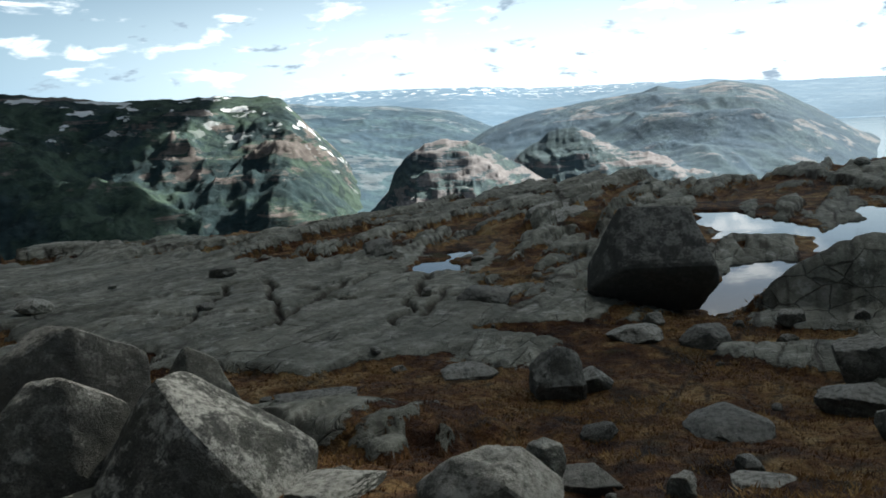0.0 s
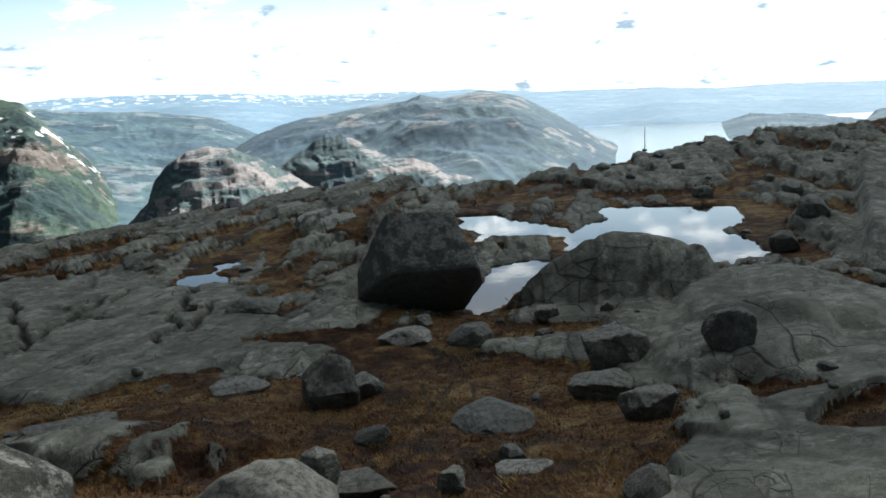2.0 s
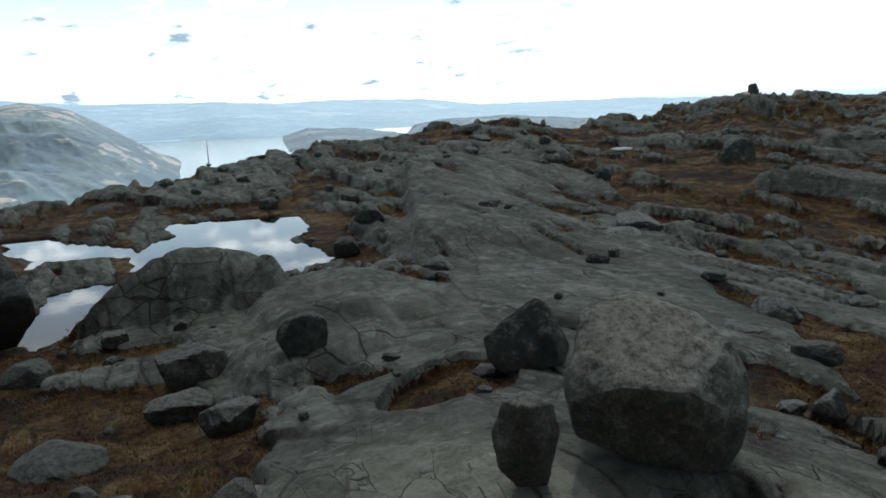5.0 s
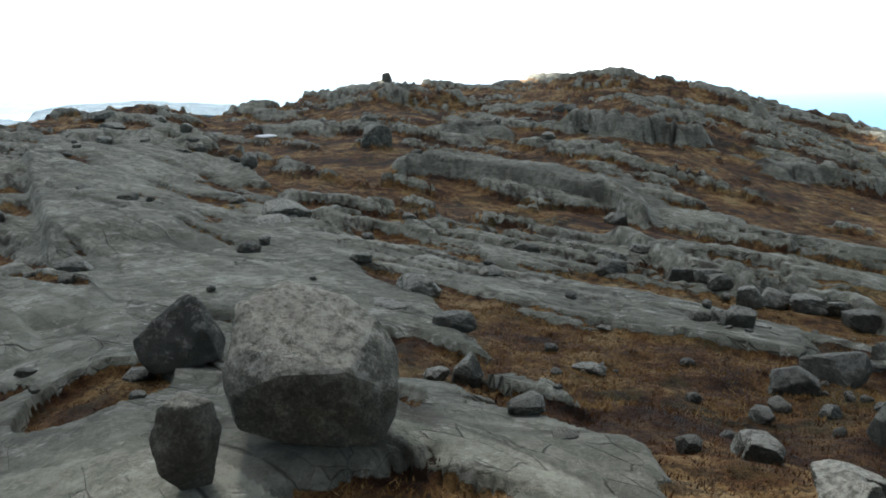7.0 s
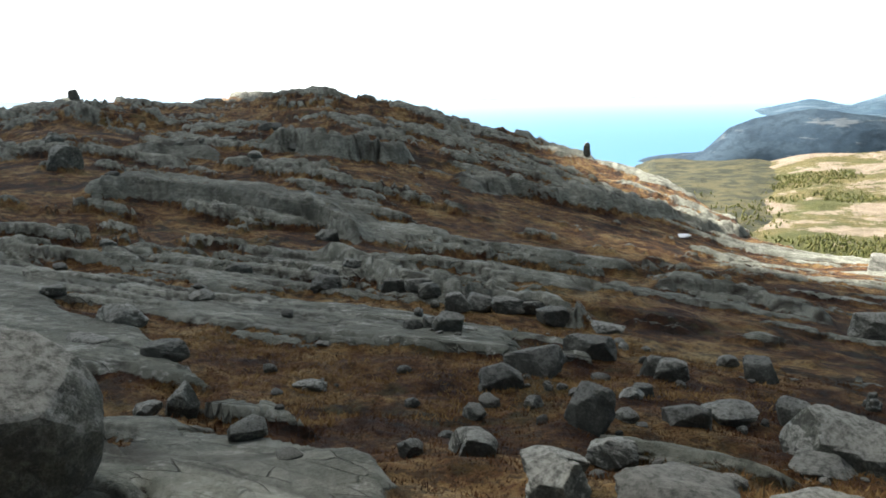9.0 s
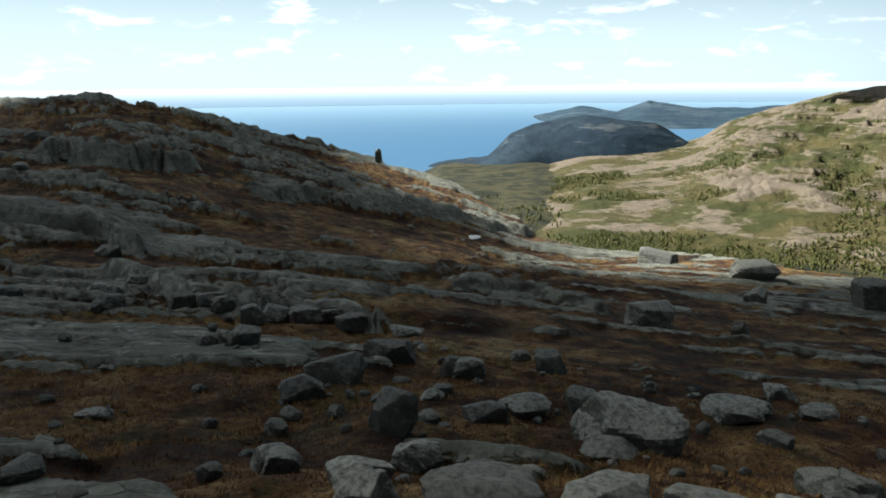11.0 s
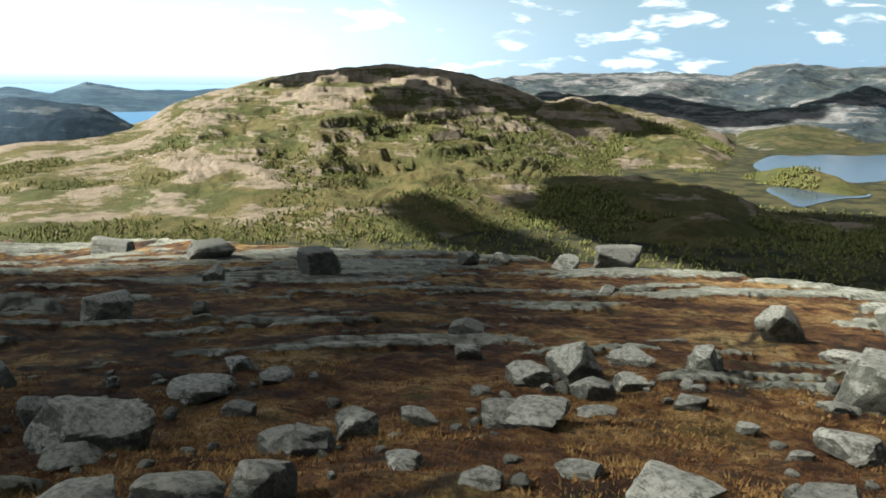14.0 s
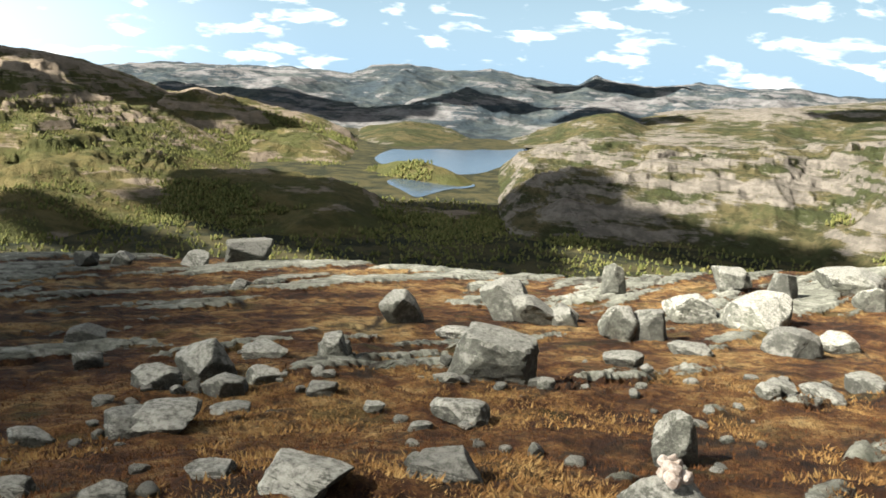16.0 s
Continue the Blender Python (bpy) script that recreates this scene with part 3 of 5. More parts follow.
def make_ground_material():
    s = Shade("moor_and_bedrock", 0.92, 0.25)
    rock, r1 = bedrock(s)
    rock = s.mix(s.range(s.attr("tone"), 0.15, 0.85, 0.5, 0.0), rock, (0.075, 0.078, 0.066))
    moor, r2 = heath(s)
    wood = s.mix(s.range(s.noise(0.06, None, 9, 0.72), 0.42, 0.58), (0.014, 0.018, 0.008), (0.065, 0.058, 0.025))
    edge = s.math("ADD", s.attr("bare"), s.math("MULTIPLY", s.math("SUBTRACT", s.noise(4.0, None, 8, 0.75), 0.5), 1.3))
    edge = s.math("ADD", edge, s.range(s.up(), 0.82, 0.6, 0.0, 0.7))
    k = s.range(edge, 0.40, 0.52)
    col = s.mix(k, moor, rock)
    col = s.mix(s.math("MULTIPLY", s.attr("split"), 0.92), col, (0.02, 0.014, 0.009))
    col = s.mix(s.attr("below"), col, wood)
    s.color(col)
    hgt = s.math("ADD", s.math("MULTIPLY", r1, k), s.math("MULTIPLY", r2, s.math("SUBTRACT", 1.0, k)))
    s.bump(hgt, 0.9, 0.09)
    return s.mat


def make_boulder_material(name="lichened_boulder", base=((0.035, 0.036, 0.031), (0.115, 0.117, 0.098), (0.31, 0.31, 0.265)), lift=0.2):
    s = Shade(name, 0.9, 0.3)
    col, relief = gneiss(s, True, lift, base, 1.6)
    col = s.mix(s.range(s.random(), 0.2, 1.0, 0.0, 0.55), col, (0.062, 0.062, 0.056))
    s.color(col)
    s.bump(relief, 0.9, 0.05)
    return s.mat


def make_hill_material(name, rock, grass, wood, rocky=0.5, scale=1.0, snow=0.0, bump=0.6, contrast=1.0):
    """A mountainside: bare rock on knolls and cliffs, grass between, woods in the hollows; distant ones have haze mixed
    into their colours.
    """
    s = Shade(name, 0.95, 0.15)
    v = s.place((scale, scale, scale * 1.6))
    mid, fine = s.noise(0.04, v, 10, 0.7), s.noise(0.15, v, 8, 0.72)
    bands = s.noise(1.0, s.place((0.012 * scale, 0.012 * scale, 0.16 * scale)), 7, 0.7, 0.4)
    streak = s.noise(1.0, s.place((0.22 * scale, 0.22 * scale, 0.02 * scale)), 6, 0.7)
    green = s.mix(s.range(s.noise(0.025, v, 9, 0.7), 0.44, 0.56), grass, wood)
    green = s.mix(s.range(fine, 0.46, 0.6, 0, 0.75), green, tuple((1 - 0.55 * contrast) * c for c in wood))
    stone = s.mix(s.range(fine, 0.4, 0.58), rock, tuple((1 - 0.5 * contrast) * c for c in rock))
    steep = s.range(s.up(), 0.8, 0.5)
    stone = s.mix(s.math("MULTIPLY", steep, s.range(streak, 0.42, 0.58, 0.15, 0.8)), stone, tuple((1 - 0.72 * contrast) * c for c in rock))
    bare = s.math("ADD", s.attr("bare"), s.math("MULTIPLY", s.math("SUBTRACT", s.math("ADD", s.math("MULTIPLY", mid, 0.75), bands), 0.875), 3.0))
    edge = 0.85 - 0.35 * rocky
    col = s.mix(s.range(bare, edge - 0.08, edge + 0.14), green, stone)
    if snow:
        k = s.math("MULTIPLY", s.range(s.noise(0.085, s.place((scale, scale, scale * 2.5)), 3, 0.5), 0.6, 0.63), s.attr("high"))
        col = s.mix(k, col, (0.8, 0.83, 0.86))
    s.color(col)
    s.bump(s.math("ADD", mid, s.math("MULTIPLY", fine, 0.7)), bump, 9.0 / scale)
    return s.mat


def make_water(name, deep, rough, bump, scale, spec=0.5, far_haze=None):
    """Water; the optional second colour paints air haze into it far out."""
    s = Shade(name, rough, spec)
    s.color(deep)
    if far_haze:
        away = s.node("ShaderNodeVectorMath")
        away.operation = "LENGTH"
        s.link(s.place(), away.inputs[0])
        s.color(s.mix(s.range(away.outputs["Value"], 1000, 4700), deep, far_haze))
    s.bump(s.noise(scale, s.place((1, 1, 1)), 3), bump, 0.02)
    return s.mat


M_GROUND = make_ground_material()
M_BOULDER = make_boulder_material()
# darker copy of the boulder colours, painting shade onto the backlit rocks
M_BOULDER_SHADED = make_boulder_material("shaded_boulder", ((0.018, 0.018, 0.017), (0.055, 0.056, 0.051), (0.17, 0.17, 0.15)), 0.12)
M_TARN = make_water("tarn_water", (0.012, 0.016, 0.02), 0.03, 0.05, 2.5)
# the last colour is haze painted onto the distant sea
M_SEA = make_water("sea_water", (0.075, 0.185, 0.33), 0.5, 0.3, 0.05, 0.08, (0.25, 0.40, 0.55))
M_FJORD = make_water("fjord_water", (0.05, 0.09, 0.12), 0.15, 0.1, 0.05)
M_LAKE = make_water("lake_water", (0.05, 0.08, 0.125), 0.15, 0.06, 0.1)

# ---------------------------------------------------------------- the plateau, one sheet to the horizon
def build_ground():
    az = np.radians(np.concatenate([np.arange(-31, 195, 0.175), np.arange(195, 329, 3.0)]))
    r = np.concatenate([np.geomspace(0.02, 1.4, 8)[:-1], np.geomspace(1.4, 155, 370)[:-1], np.geomspace(155, 4980, 44)])
    rr, aa = np.meshgrid(r, az, indexing="ij")
    x, y = (rr * np.sin(aa)).ravel(), (rr * np.cos(aa)).ravel()
    z = ground_height(x, y)
    me = thing_mesh("ground", np.stack([x, y, z], -1), grid_faces(len(r), len(az), True)[:, ::-1], M_GROUND)
    made = broken(x, y), slab_at(x, y), scarp_rise(x, y)
    bare = np.clip(0.5 + 3.2 * rock_cover(x, y, 5, made), 0, 1)
    (big, big_rim, small, small_rim, _), (_, even), _ = made
    tone = 0.5 * big + 0.5 * small
    joint = np.maximum(step(0.07, 0.02, big_rim), 0.8 * step(0.11, 0.03, small_rim)) * step(-0.1, 0.25, fbm(x * 0.7, y * 0.7, 3, 57) + 0.15) * (1 - 0.75 * even)
    me.attributes.new("bare", "FLOAT", "POINT").data.foreach_set("value", bare.astype(np.float32))
    _, edge = rim_of(np.degrees(np.arctan2(x, y)))
    below = step(1.25, 1.7, np.hypot(x, y) / edge)
    split = grooves(x, y)
    split = np.maximum(split, joint)
    me.attributes.new("tone", "FLOAT", "POINT").data.foreach_set("value", tone.astype(np.float32))
    me.attributes.new("split", "FLOAT", "POINT").data.foreach_set("value", split.astype(np.float32))
    me.attributes.new("below", "FLOAT", "POINT").data.foreach_set("value", below.astype(np.float32))
    return tagged(new("ground", me), "rocky mountain moor of grey bedrock and brown heather", "ground", kind="structure")


build_ground()


# ---------------------------------------------------------------- mountains
SIDES = {}

def mountain(name, label, crest, front, top, back, foot, mat, bend=1.0, relief=0.06, cell=0.12, seed=0, ragged=0.10, az_step=0.12, rows=110, bare_at=0.0, terrace=0.0, foot_wood=0.0):
    """A mountainside from its foot at 'front' metres up to the crest line (bearing, angle) at 'top' metres and down behind."""
    line = np.array(crest, float)
    az = np.arange(line[0, 0], line[-1, 0] + az_step, az_step)
    smooth = np.interp(az, line[:, 0], line[:, 1])
    soft = np.convolve(np.pad(smooth, 12, mode="edge"), np.ones(25) / 25, "valid")
    t = np.concatenate([np.linspace(0, 1, rows), 1 + np.linspace(0, 1, 14)[1:]])
    tt, aa = np.meshgrid(t, az, indexing="ij")
    ends = step(0, 2.5, aa - az[0]) * step(0, 2.5, az[-1] - aa)
    wob = 1 + 0.07 * fbm(aa * 0.12, aa * 0 + 3.1, 2, seed + 5)
    r = np.where(tt <= 1, front + (top - front) * tt, top + (back - top) * (tt - 1)) * wob
    near_top = step(0.8, 1.0, tt)
    ee = soft * (1 - near_top) + (smooth + ragged * fbm(az * 1.7, az * 0 + seed, 4, seed)) * near_top
    z_top = EYE + top * wob * np.tan(np.radians(ee))
    z_foot = EYE + front * wob * math.tan(radians(foot))
    rise = np.clip(tt, 0, 1) ** bend
    x, y = r * np.sin(np.radians(aa)), r * np.cos(np.radians(aa))
    k = cell / 10
    n = 0.8 * ridged(x * k * 0.6, y * k * 0.6, 5, seed + 20) + 0.9 * fbm(x * k * 0.35, y * k * 0.35, 5, seed + 30)
    size = np.maximum(z_top - z_foot, 8)
    lump = n * relief * size * step(0, 0.2, tt) * (1 - 0.9 * step(0.7, 1.0, tt))
    z = z_foot + (z_top - z_foot) * rise + lump
    z = z + terrace * size * (np.round(z / size * 9 + 0.8 * n) / 9 - z / size) * step(0.1, 0.3, tt) * step(1.0, 0.85, tt)
    z = np.minimum(z, EYE + r * np.tan(np.radians(smooth + ragged * fbm(az * 1.7, az * 0 + seed, 4, seed))) - 0.03 * size * step(1.0, 0.9, tt))
    drop = np.clip(tt - 1, 0, 1)
    z = np.where(tt > 1, z_top + (VALLEY - 4 - z_top) * drop ** 1.3, z)
    me = thing_mesh(name, np.stack([x.ravel(), y.ravel(), z.ravel()], -1), grid_faces(len(t), len(az))[:, ::-1], mat)
    gz = np.gradient(z, axis=0) / np.maximum(np.abs(np.gradient(r, axis=0)), 0.1)
    bare = np.clip(0.4 + 0.5 * n + 0.3 * step(0.5, 1.3, np.abs(gz)) + 0.12 * step(0.45, 1.0, tt) + bare_at - foot_wood * step(0.55, 0.3, tt), 0, 1)
    me.attributes.new("bare", "FLOAT", "POINT").data.foreach_set("value", bare.ravel().astype(np.float32))
    me.attributes.new("high", "FLOAT", "POINT").data.foreach_set("value", step(0.55, 0.85, tt).ravel().astype(np.float32))
    SIDES[name] = (x, y, z, tt, n)
    return tagged(new(name, me), label, "mountain", kind="structure")


# aerial haze is mixed into the base colours of the valley and far mountains
M_LEFT = make_hill_material("hazed_valley_side", (0.21, 0.185, 0.175), (0.06, 0.096, 0.074), (0.03, 0.055, 0.062), 0.6, 0.4, 1.0, contrast=0.75)
M_KNOLL = make_hill_material("hazed_crag", (0.235, 0.22, 0.225), (0.075, 0.11, 0.112), (0.042, 0.068, 0.086), 0.95, 0.8, bump=0.35, contrast=0.5)
M_BAND = make_hill_material("hazed_crag_bands", (0.225, 0.213, 0.222), (0.07, 0.105, 0.115), (0.05, 0.08, 0.10), 0.75, 0.6, bump=0.35, contrast=0.45)
M_MID = make_hill_material("hazed_green_mountain", (0.17, 0.18, 0.20), (0.064, 0.103, 0.128), (0.045, 0.08, 0.118), 0.12, 0.3, bump=0.4, contrast=0.35)
M_FAR = make_hill_material("hazed_far_slope", (0.11, 0.16, 0.21), (0.065, 0.11, 0.15), (0.045, 0.085, 0.13), 0.2, 0.35, bump=0.6, contrast=0.5)
M_VALE = make_hill_material("hazed_vale", (0.16, 0.195, 0.225), (0.068, 0.118, 0.142), (0.045, 0.083, 0.12), 0.25, 0.35, bump=0.5, contrast=0.5)
M_HAZE = make_hill_material("hazed_distant_ridge", (0.155, 0.235, 0.32), (0.13, 0.205, 0.285), (0.11, 0.185, 0.27), 0.1, 0.2, bump=0.1, contrast=0.15)
M_SNOWY = make_hill_material("hazed_snowy_plateau", (0.155, 0.235, 0.32), (0.13, 0.205, 0.285), (0.11, 0.185, 0.27), 0.1, 0.25, 0.6, bump=0.1, contrast=0.15)
M_GOLD = make_hill_material("moor_hill_ground", (0.275, 0.222, 0.168), (0.13, 0.108, 0.046), (0.078, 0.082, 0.03), 0.34, 0.6, contrast=0.5)
# cloud shade and blue haze are put into the headland's dark colours
M_HEAD = make_hill_material("shaded_headland", (0.11, 0.13, 0.15), (0.036, 0.06, 0.085), (0.024, 0.044, 0.068), -0.8, 0.5, bump=0.2, contrast=0.4)
# the far range's blue haze is in these colours too
M_BACK = make_hill_material("hazed_rocky_hills", (0.235, 0.23, 0.232), (0.085, 0.10, 0.098), (0.045, 0.062, 0.075), 0.35, 0.35, contrast=0.8)
M_CLIFF = make_hill_material("pale_rock_hill", (0.235, 0.21, 0.178), (0.11, 0.094, 0.046), (0.05, 0.057, 0.024), 0.45, 0.7, contrast=0.8)

mountain("mountain_snowy", "steep green valley side with snow patches along its top",
         [(-60, 2.0), (-40, 2.6), (-27, 2.6), (-24, 2.3), (-21, 1.9), (-17.7, 1.85), (-14.2, 1.9), (-10.5, 1.55), (-9.9, 0.7), (-8.4, -0.9), (-7, -2.3), (-5.7, -4.3), (-4.8, -5.5), (-3, -7.4), (-1, -9.5)],
         540, 950, 1300, -10.0, M_LEFT, 0.9, 0.26, 0.20, 1, bare_at=-0.22)
mountain("mountain_plateau", "far plateau with snow along the skyline, hazed blue",
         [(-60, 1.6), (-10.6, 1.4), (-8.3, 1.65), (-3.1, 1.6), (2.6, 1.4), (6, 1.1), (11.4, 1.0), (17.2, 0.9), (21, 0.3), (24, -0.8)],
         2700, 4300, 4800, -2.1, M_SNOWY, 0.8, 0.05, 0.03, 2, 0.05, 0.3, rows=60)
mountain("mountain_fjord_side", "ridges beyond the fjord, hazed pale blue",
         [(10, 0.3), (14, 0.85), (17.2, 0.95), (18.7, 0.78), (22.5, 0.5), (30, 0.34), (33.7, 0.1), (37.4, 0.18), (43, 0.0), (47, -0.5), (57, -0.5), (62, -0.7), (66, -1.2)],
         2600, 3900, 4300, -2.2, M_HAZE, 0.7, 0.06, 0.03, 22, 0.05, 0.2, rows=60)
mountain("mountain_valley", "green mountains behind the valley, hazed blue",
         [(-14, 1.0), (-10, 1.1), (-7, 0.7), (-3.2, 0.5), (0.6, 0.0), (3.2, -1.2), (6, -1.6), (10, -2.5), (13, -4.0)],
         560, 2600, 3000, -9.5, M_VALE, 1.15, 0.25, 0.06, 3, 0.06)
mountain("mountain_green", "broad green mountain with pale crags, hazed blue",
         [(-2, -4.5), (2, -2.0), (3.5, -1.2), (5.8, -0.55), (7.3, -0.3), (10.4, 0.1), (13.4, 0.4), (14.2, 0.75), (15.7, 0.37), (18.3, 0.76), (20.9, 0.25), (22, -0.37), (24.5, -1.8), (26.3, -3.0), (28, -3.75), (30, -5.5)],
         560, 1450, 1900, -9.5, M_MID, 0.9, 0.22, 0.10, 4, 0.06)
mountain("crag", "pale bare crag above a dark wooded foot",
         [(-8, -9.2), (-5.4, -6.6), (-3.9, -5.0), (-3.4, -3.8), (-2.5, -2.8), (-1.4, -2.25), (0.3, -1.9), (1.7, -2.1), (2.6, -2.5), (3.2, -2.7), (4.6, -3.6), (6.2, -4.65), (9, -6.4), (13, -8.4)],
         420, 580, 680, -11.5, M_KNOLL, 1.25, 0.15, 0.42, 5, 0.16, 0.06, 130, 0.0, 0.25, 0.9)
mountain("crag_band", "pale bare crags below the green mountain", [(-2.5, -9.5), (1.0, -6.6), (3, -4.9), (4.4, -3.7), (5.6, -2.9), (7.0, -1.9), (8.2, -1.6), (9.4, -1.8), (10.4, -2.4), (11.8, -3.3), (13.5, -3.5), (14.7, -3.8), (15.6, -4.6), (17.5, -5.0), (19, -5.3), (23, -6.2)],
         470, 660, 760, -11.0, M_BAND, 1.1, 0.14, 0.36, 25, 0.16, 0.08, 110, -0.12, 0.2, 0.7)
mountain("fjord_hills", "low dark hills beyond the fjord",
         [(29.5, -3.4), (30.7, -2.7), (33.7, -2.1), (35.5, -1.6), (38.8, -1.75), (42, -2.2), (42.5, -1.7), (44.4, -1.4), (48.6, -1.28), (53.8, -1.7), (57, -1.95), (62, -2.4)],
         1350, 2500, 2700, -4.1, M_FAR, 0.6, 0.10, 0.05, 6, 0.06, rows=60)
mountain("headland", "flat-topped headland on the sea, its shade and haze in the colour",
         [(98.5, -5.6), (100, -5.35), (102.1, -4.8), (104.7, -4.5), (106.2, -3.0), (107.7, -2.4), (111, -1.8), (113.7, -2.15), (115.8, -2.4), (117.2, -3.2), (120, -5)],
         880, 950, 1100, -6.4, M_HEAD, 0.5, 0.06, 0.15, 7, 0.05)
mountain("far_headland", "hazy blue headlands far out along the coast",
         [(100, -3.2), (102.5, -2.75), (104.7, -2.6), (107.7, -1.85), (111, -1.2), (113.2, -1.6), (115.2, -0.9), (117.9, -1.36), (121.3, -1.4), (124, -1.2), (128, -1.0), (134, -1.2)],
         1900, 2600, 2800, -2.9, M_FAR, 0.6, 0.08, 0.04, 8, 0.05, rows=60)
mountain("moor_hill", "broad sunlit hill of pale rock, grass and birch wood",
         [(96, -6.4), (100, -6.3), (105.4, -6.1), (107.7, -5.0), (111.5, -4.05), (115.3, -3.9), (118.3, -3.4), (120.2, -2.25), (122.7, -1.45), (126.4, -0.5), (130, 0.06), (134, 0.48), (137.4, 0.2), (139.6, -0.14), (141.9, -0.8), (143.4, -1.3), (147, -3.0), (152, -5.5), (156, -7.5)],
         400, 1000, 1300, -11.7, M_GOLD, 0.85, 0.16, 0.3, 9, 0.08, 0.10, 180, 0.16, 0.35, 0.12)
mountain("wooded_hill", "dark rounded hill beside the lake",
         [(136, -4.8), (140.8, -3.5), (143.4, -1.95), (146.4, -1.55), (149.8, -2.1), (154, -2.95), (156.3, -3.8), (157.9, -5.2), (160, -6.2)],
         700, 1100, 1300, -7.6, M_GOLD, 0.7, 0.34, 0.2, 10, 0.16, bare_at=0.1, terrace=0.3)
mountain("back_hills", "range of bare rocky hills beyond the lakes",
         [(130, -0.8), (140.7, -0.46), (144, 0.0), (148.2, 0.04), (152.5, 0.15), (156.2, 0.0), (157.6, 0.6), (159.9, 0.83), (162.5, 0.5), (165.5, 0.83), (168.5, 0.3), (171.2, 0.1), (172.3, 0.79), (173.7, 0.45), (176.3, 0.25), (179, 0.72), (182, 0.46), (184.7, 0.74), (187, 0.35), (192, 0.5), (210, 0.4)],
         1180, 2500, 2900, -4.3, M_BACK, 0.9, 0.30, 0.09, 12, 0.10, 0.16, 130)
mountain("cliff_hill", "pale rocky hill with a sheer cliff above the valley",
         [(158, -12), (162, -10), (164.2, -8.6), (165.6, -7.0), (167.7, -4.5), (170.7, -3.6), (173.7, -3.1), (178.1, -3.3), (181.6, -3.1), (184.9, -2.7), (190, -1.85), (200, -1.0), (207, -2)],
         430, 800, 1100, -12.5, M_CLIFF, 0.55, 0.42, 0.20, 13, 0.14, 0.10, 170, 0.0, 0.4)


mountain("shore_hill", "low green hill on the far shore of the lake",
         [(154, -4.6), (157.5, -3.4), (160, -2.95), (163, -3.1), (165.3, -3.9), (167, -3.5), (170, -2.6), (172.5, -1.7), (174, -1.5), (176, -2.3), (179, -3.2)],
         1010, 1260, 1400, -4.7, M_CLIFF, 0.7, 0.2, 0.2, 18, 0.08, bare_at=-0.1)
mountain("lake_island", "low wooded island in the lake", [(157.0, -7.0), (158.2, -6.0), (159.5, -5.65), (161, -5.55), (162.6, -5.9), (164.2, -6.5), (166, -7.2)],
         668, 712, 770, -7.2, M_GOLD, 0.7, 0.12, 0.3, 15, 0.05, bare_at=-0.6)
mountain("rocky_rise", "rocky rise with birch wood before the lakes",
         [(137, -9), (141, -7.6), (146, -6.7), (151, -6.6), (155, -6.95), (157.5, -7.6), (159, -8.5), (163, -8.8), (166, -8.5), (168, -9.2), (171, -10.5)],
         400, 545, 600, -12.5, M_GOLD, 0.8, 0.22, 0.3, 16, 0.12, bare_at=-0.25)
mountain("cliff_back", "bare rocky moor behind the cliff", [(168, -3.8), (171, -2.6), (173.6, -1.95), (177.8, -1.1), (184.6, -0.45), (189.8, 0.25), (200, 0.3), (207, 0)],
         900, 1500, 1800, -4.2, M_CLIFF, 0.8, 0.22, 0.12, 17, 0.08, bare_at=0.2)


# ---------------------------------------------------------------- waters
def sheet(name, label, pts, z, mat):
    bm = bmesh.new()
    bm.faces.new([bm.verts.new((x, y, z)) for x, y in pts])
    me = bpy.data.meshes.new(name)
    bm.to_mesh(me)
    bm.free()
    me.materials.append(mat)
    return tagged(new(name, me), label, "water", kind="structure")


def shore_line(pts, level):
    """A rounded closed shore through corners given by bearing and angle below the eye."""
    ring = [Vector(at(a, (EYE - level) / math.tan(radians(-e)))) for a, e in pts]
    for _ in range(3):
        ring = [p for a, b in zip(ring, ring[1:] + ring[:1]) for p in (a.lerp(b, 0.25), a.lerp(b, 0.75))]
    return ring[::-1]


LAKE = VALLEY + 13.8
SEA = EYE - 89.5
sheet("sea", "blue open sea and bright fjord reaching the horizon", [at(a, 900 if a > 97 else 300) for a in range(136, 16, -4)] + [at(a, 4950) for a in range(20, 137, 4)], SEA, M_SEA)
sheet("fjord", "bright fjord arm between the mountains", [at(35, 1100), at(21, 1100), at(21, 2600), at(35, 2600)], SEA + 0.4, M_FJORD)
sheet("lake", "blue lake in the hills", shore_line([(157.7, -5.7), (158.5, -5.1), (159.4, -4.8), (160.5, -4.9), (162, -4.65), (164, -4.7), (165.2, -4.5), (166.2, -4.55), (168.6, -4.2), (168.3, -4.7), (167.2, -5.4), (166.3, -5.7), (165.2, -6.2), (162.5, -6.4), (160, -6.3)], LAKE), LAKE, M_LAKE)
sheet("lake_small", "small blue lake below the larger one", shore_line([(158.7, -7.1), (159.3, -6.8), (161, -6.85), (163, -6.75), (165.2, -6.9), (164.4, -7.2), (163.2, -7.3), (162, -7.7), (160.9, -8.1), (160, -7.6)], LAKE), LAKE, M_LAKE)
for k, (tarn_label, pts) in enumerate(zip(("shallow dark tarn mirroring the sky", "narrow arm of the tarn", "small pool beside the great block", "small pool on the moor"), TARNS)):
    ring = [Vector(at(a, q)) for a, q in pts]
    mid = sum(ring, Vector((0, 0))) / len(ring)
    sheet("tarn", tarn_label, [p + (p - mid).normalized() * 0.8 for p in ring], POND + 0.002 * k, M_TARN)


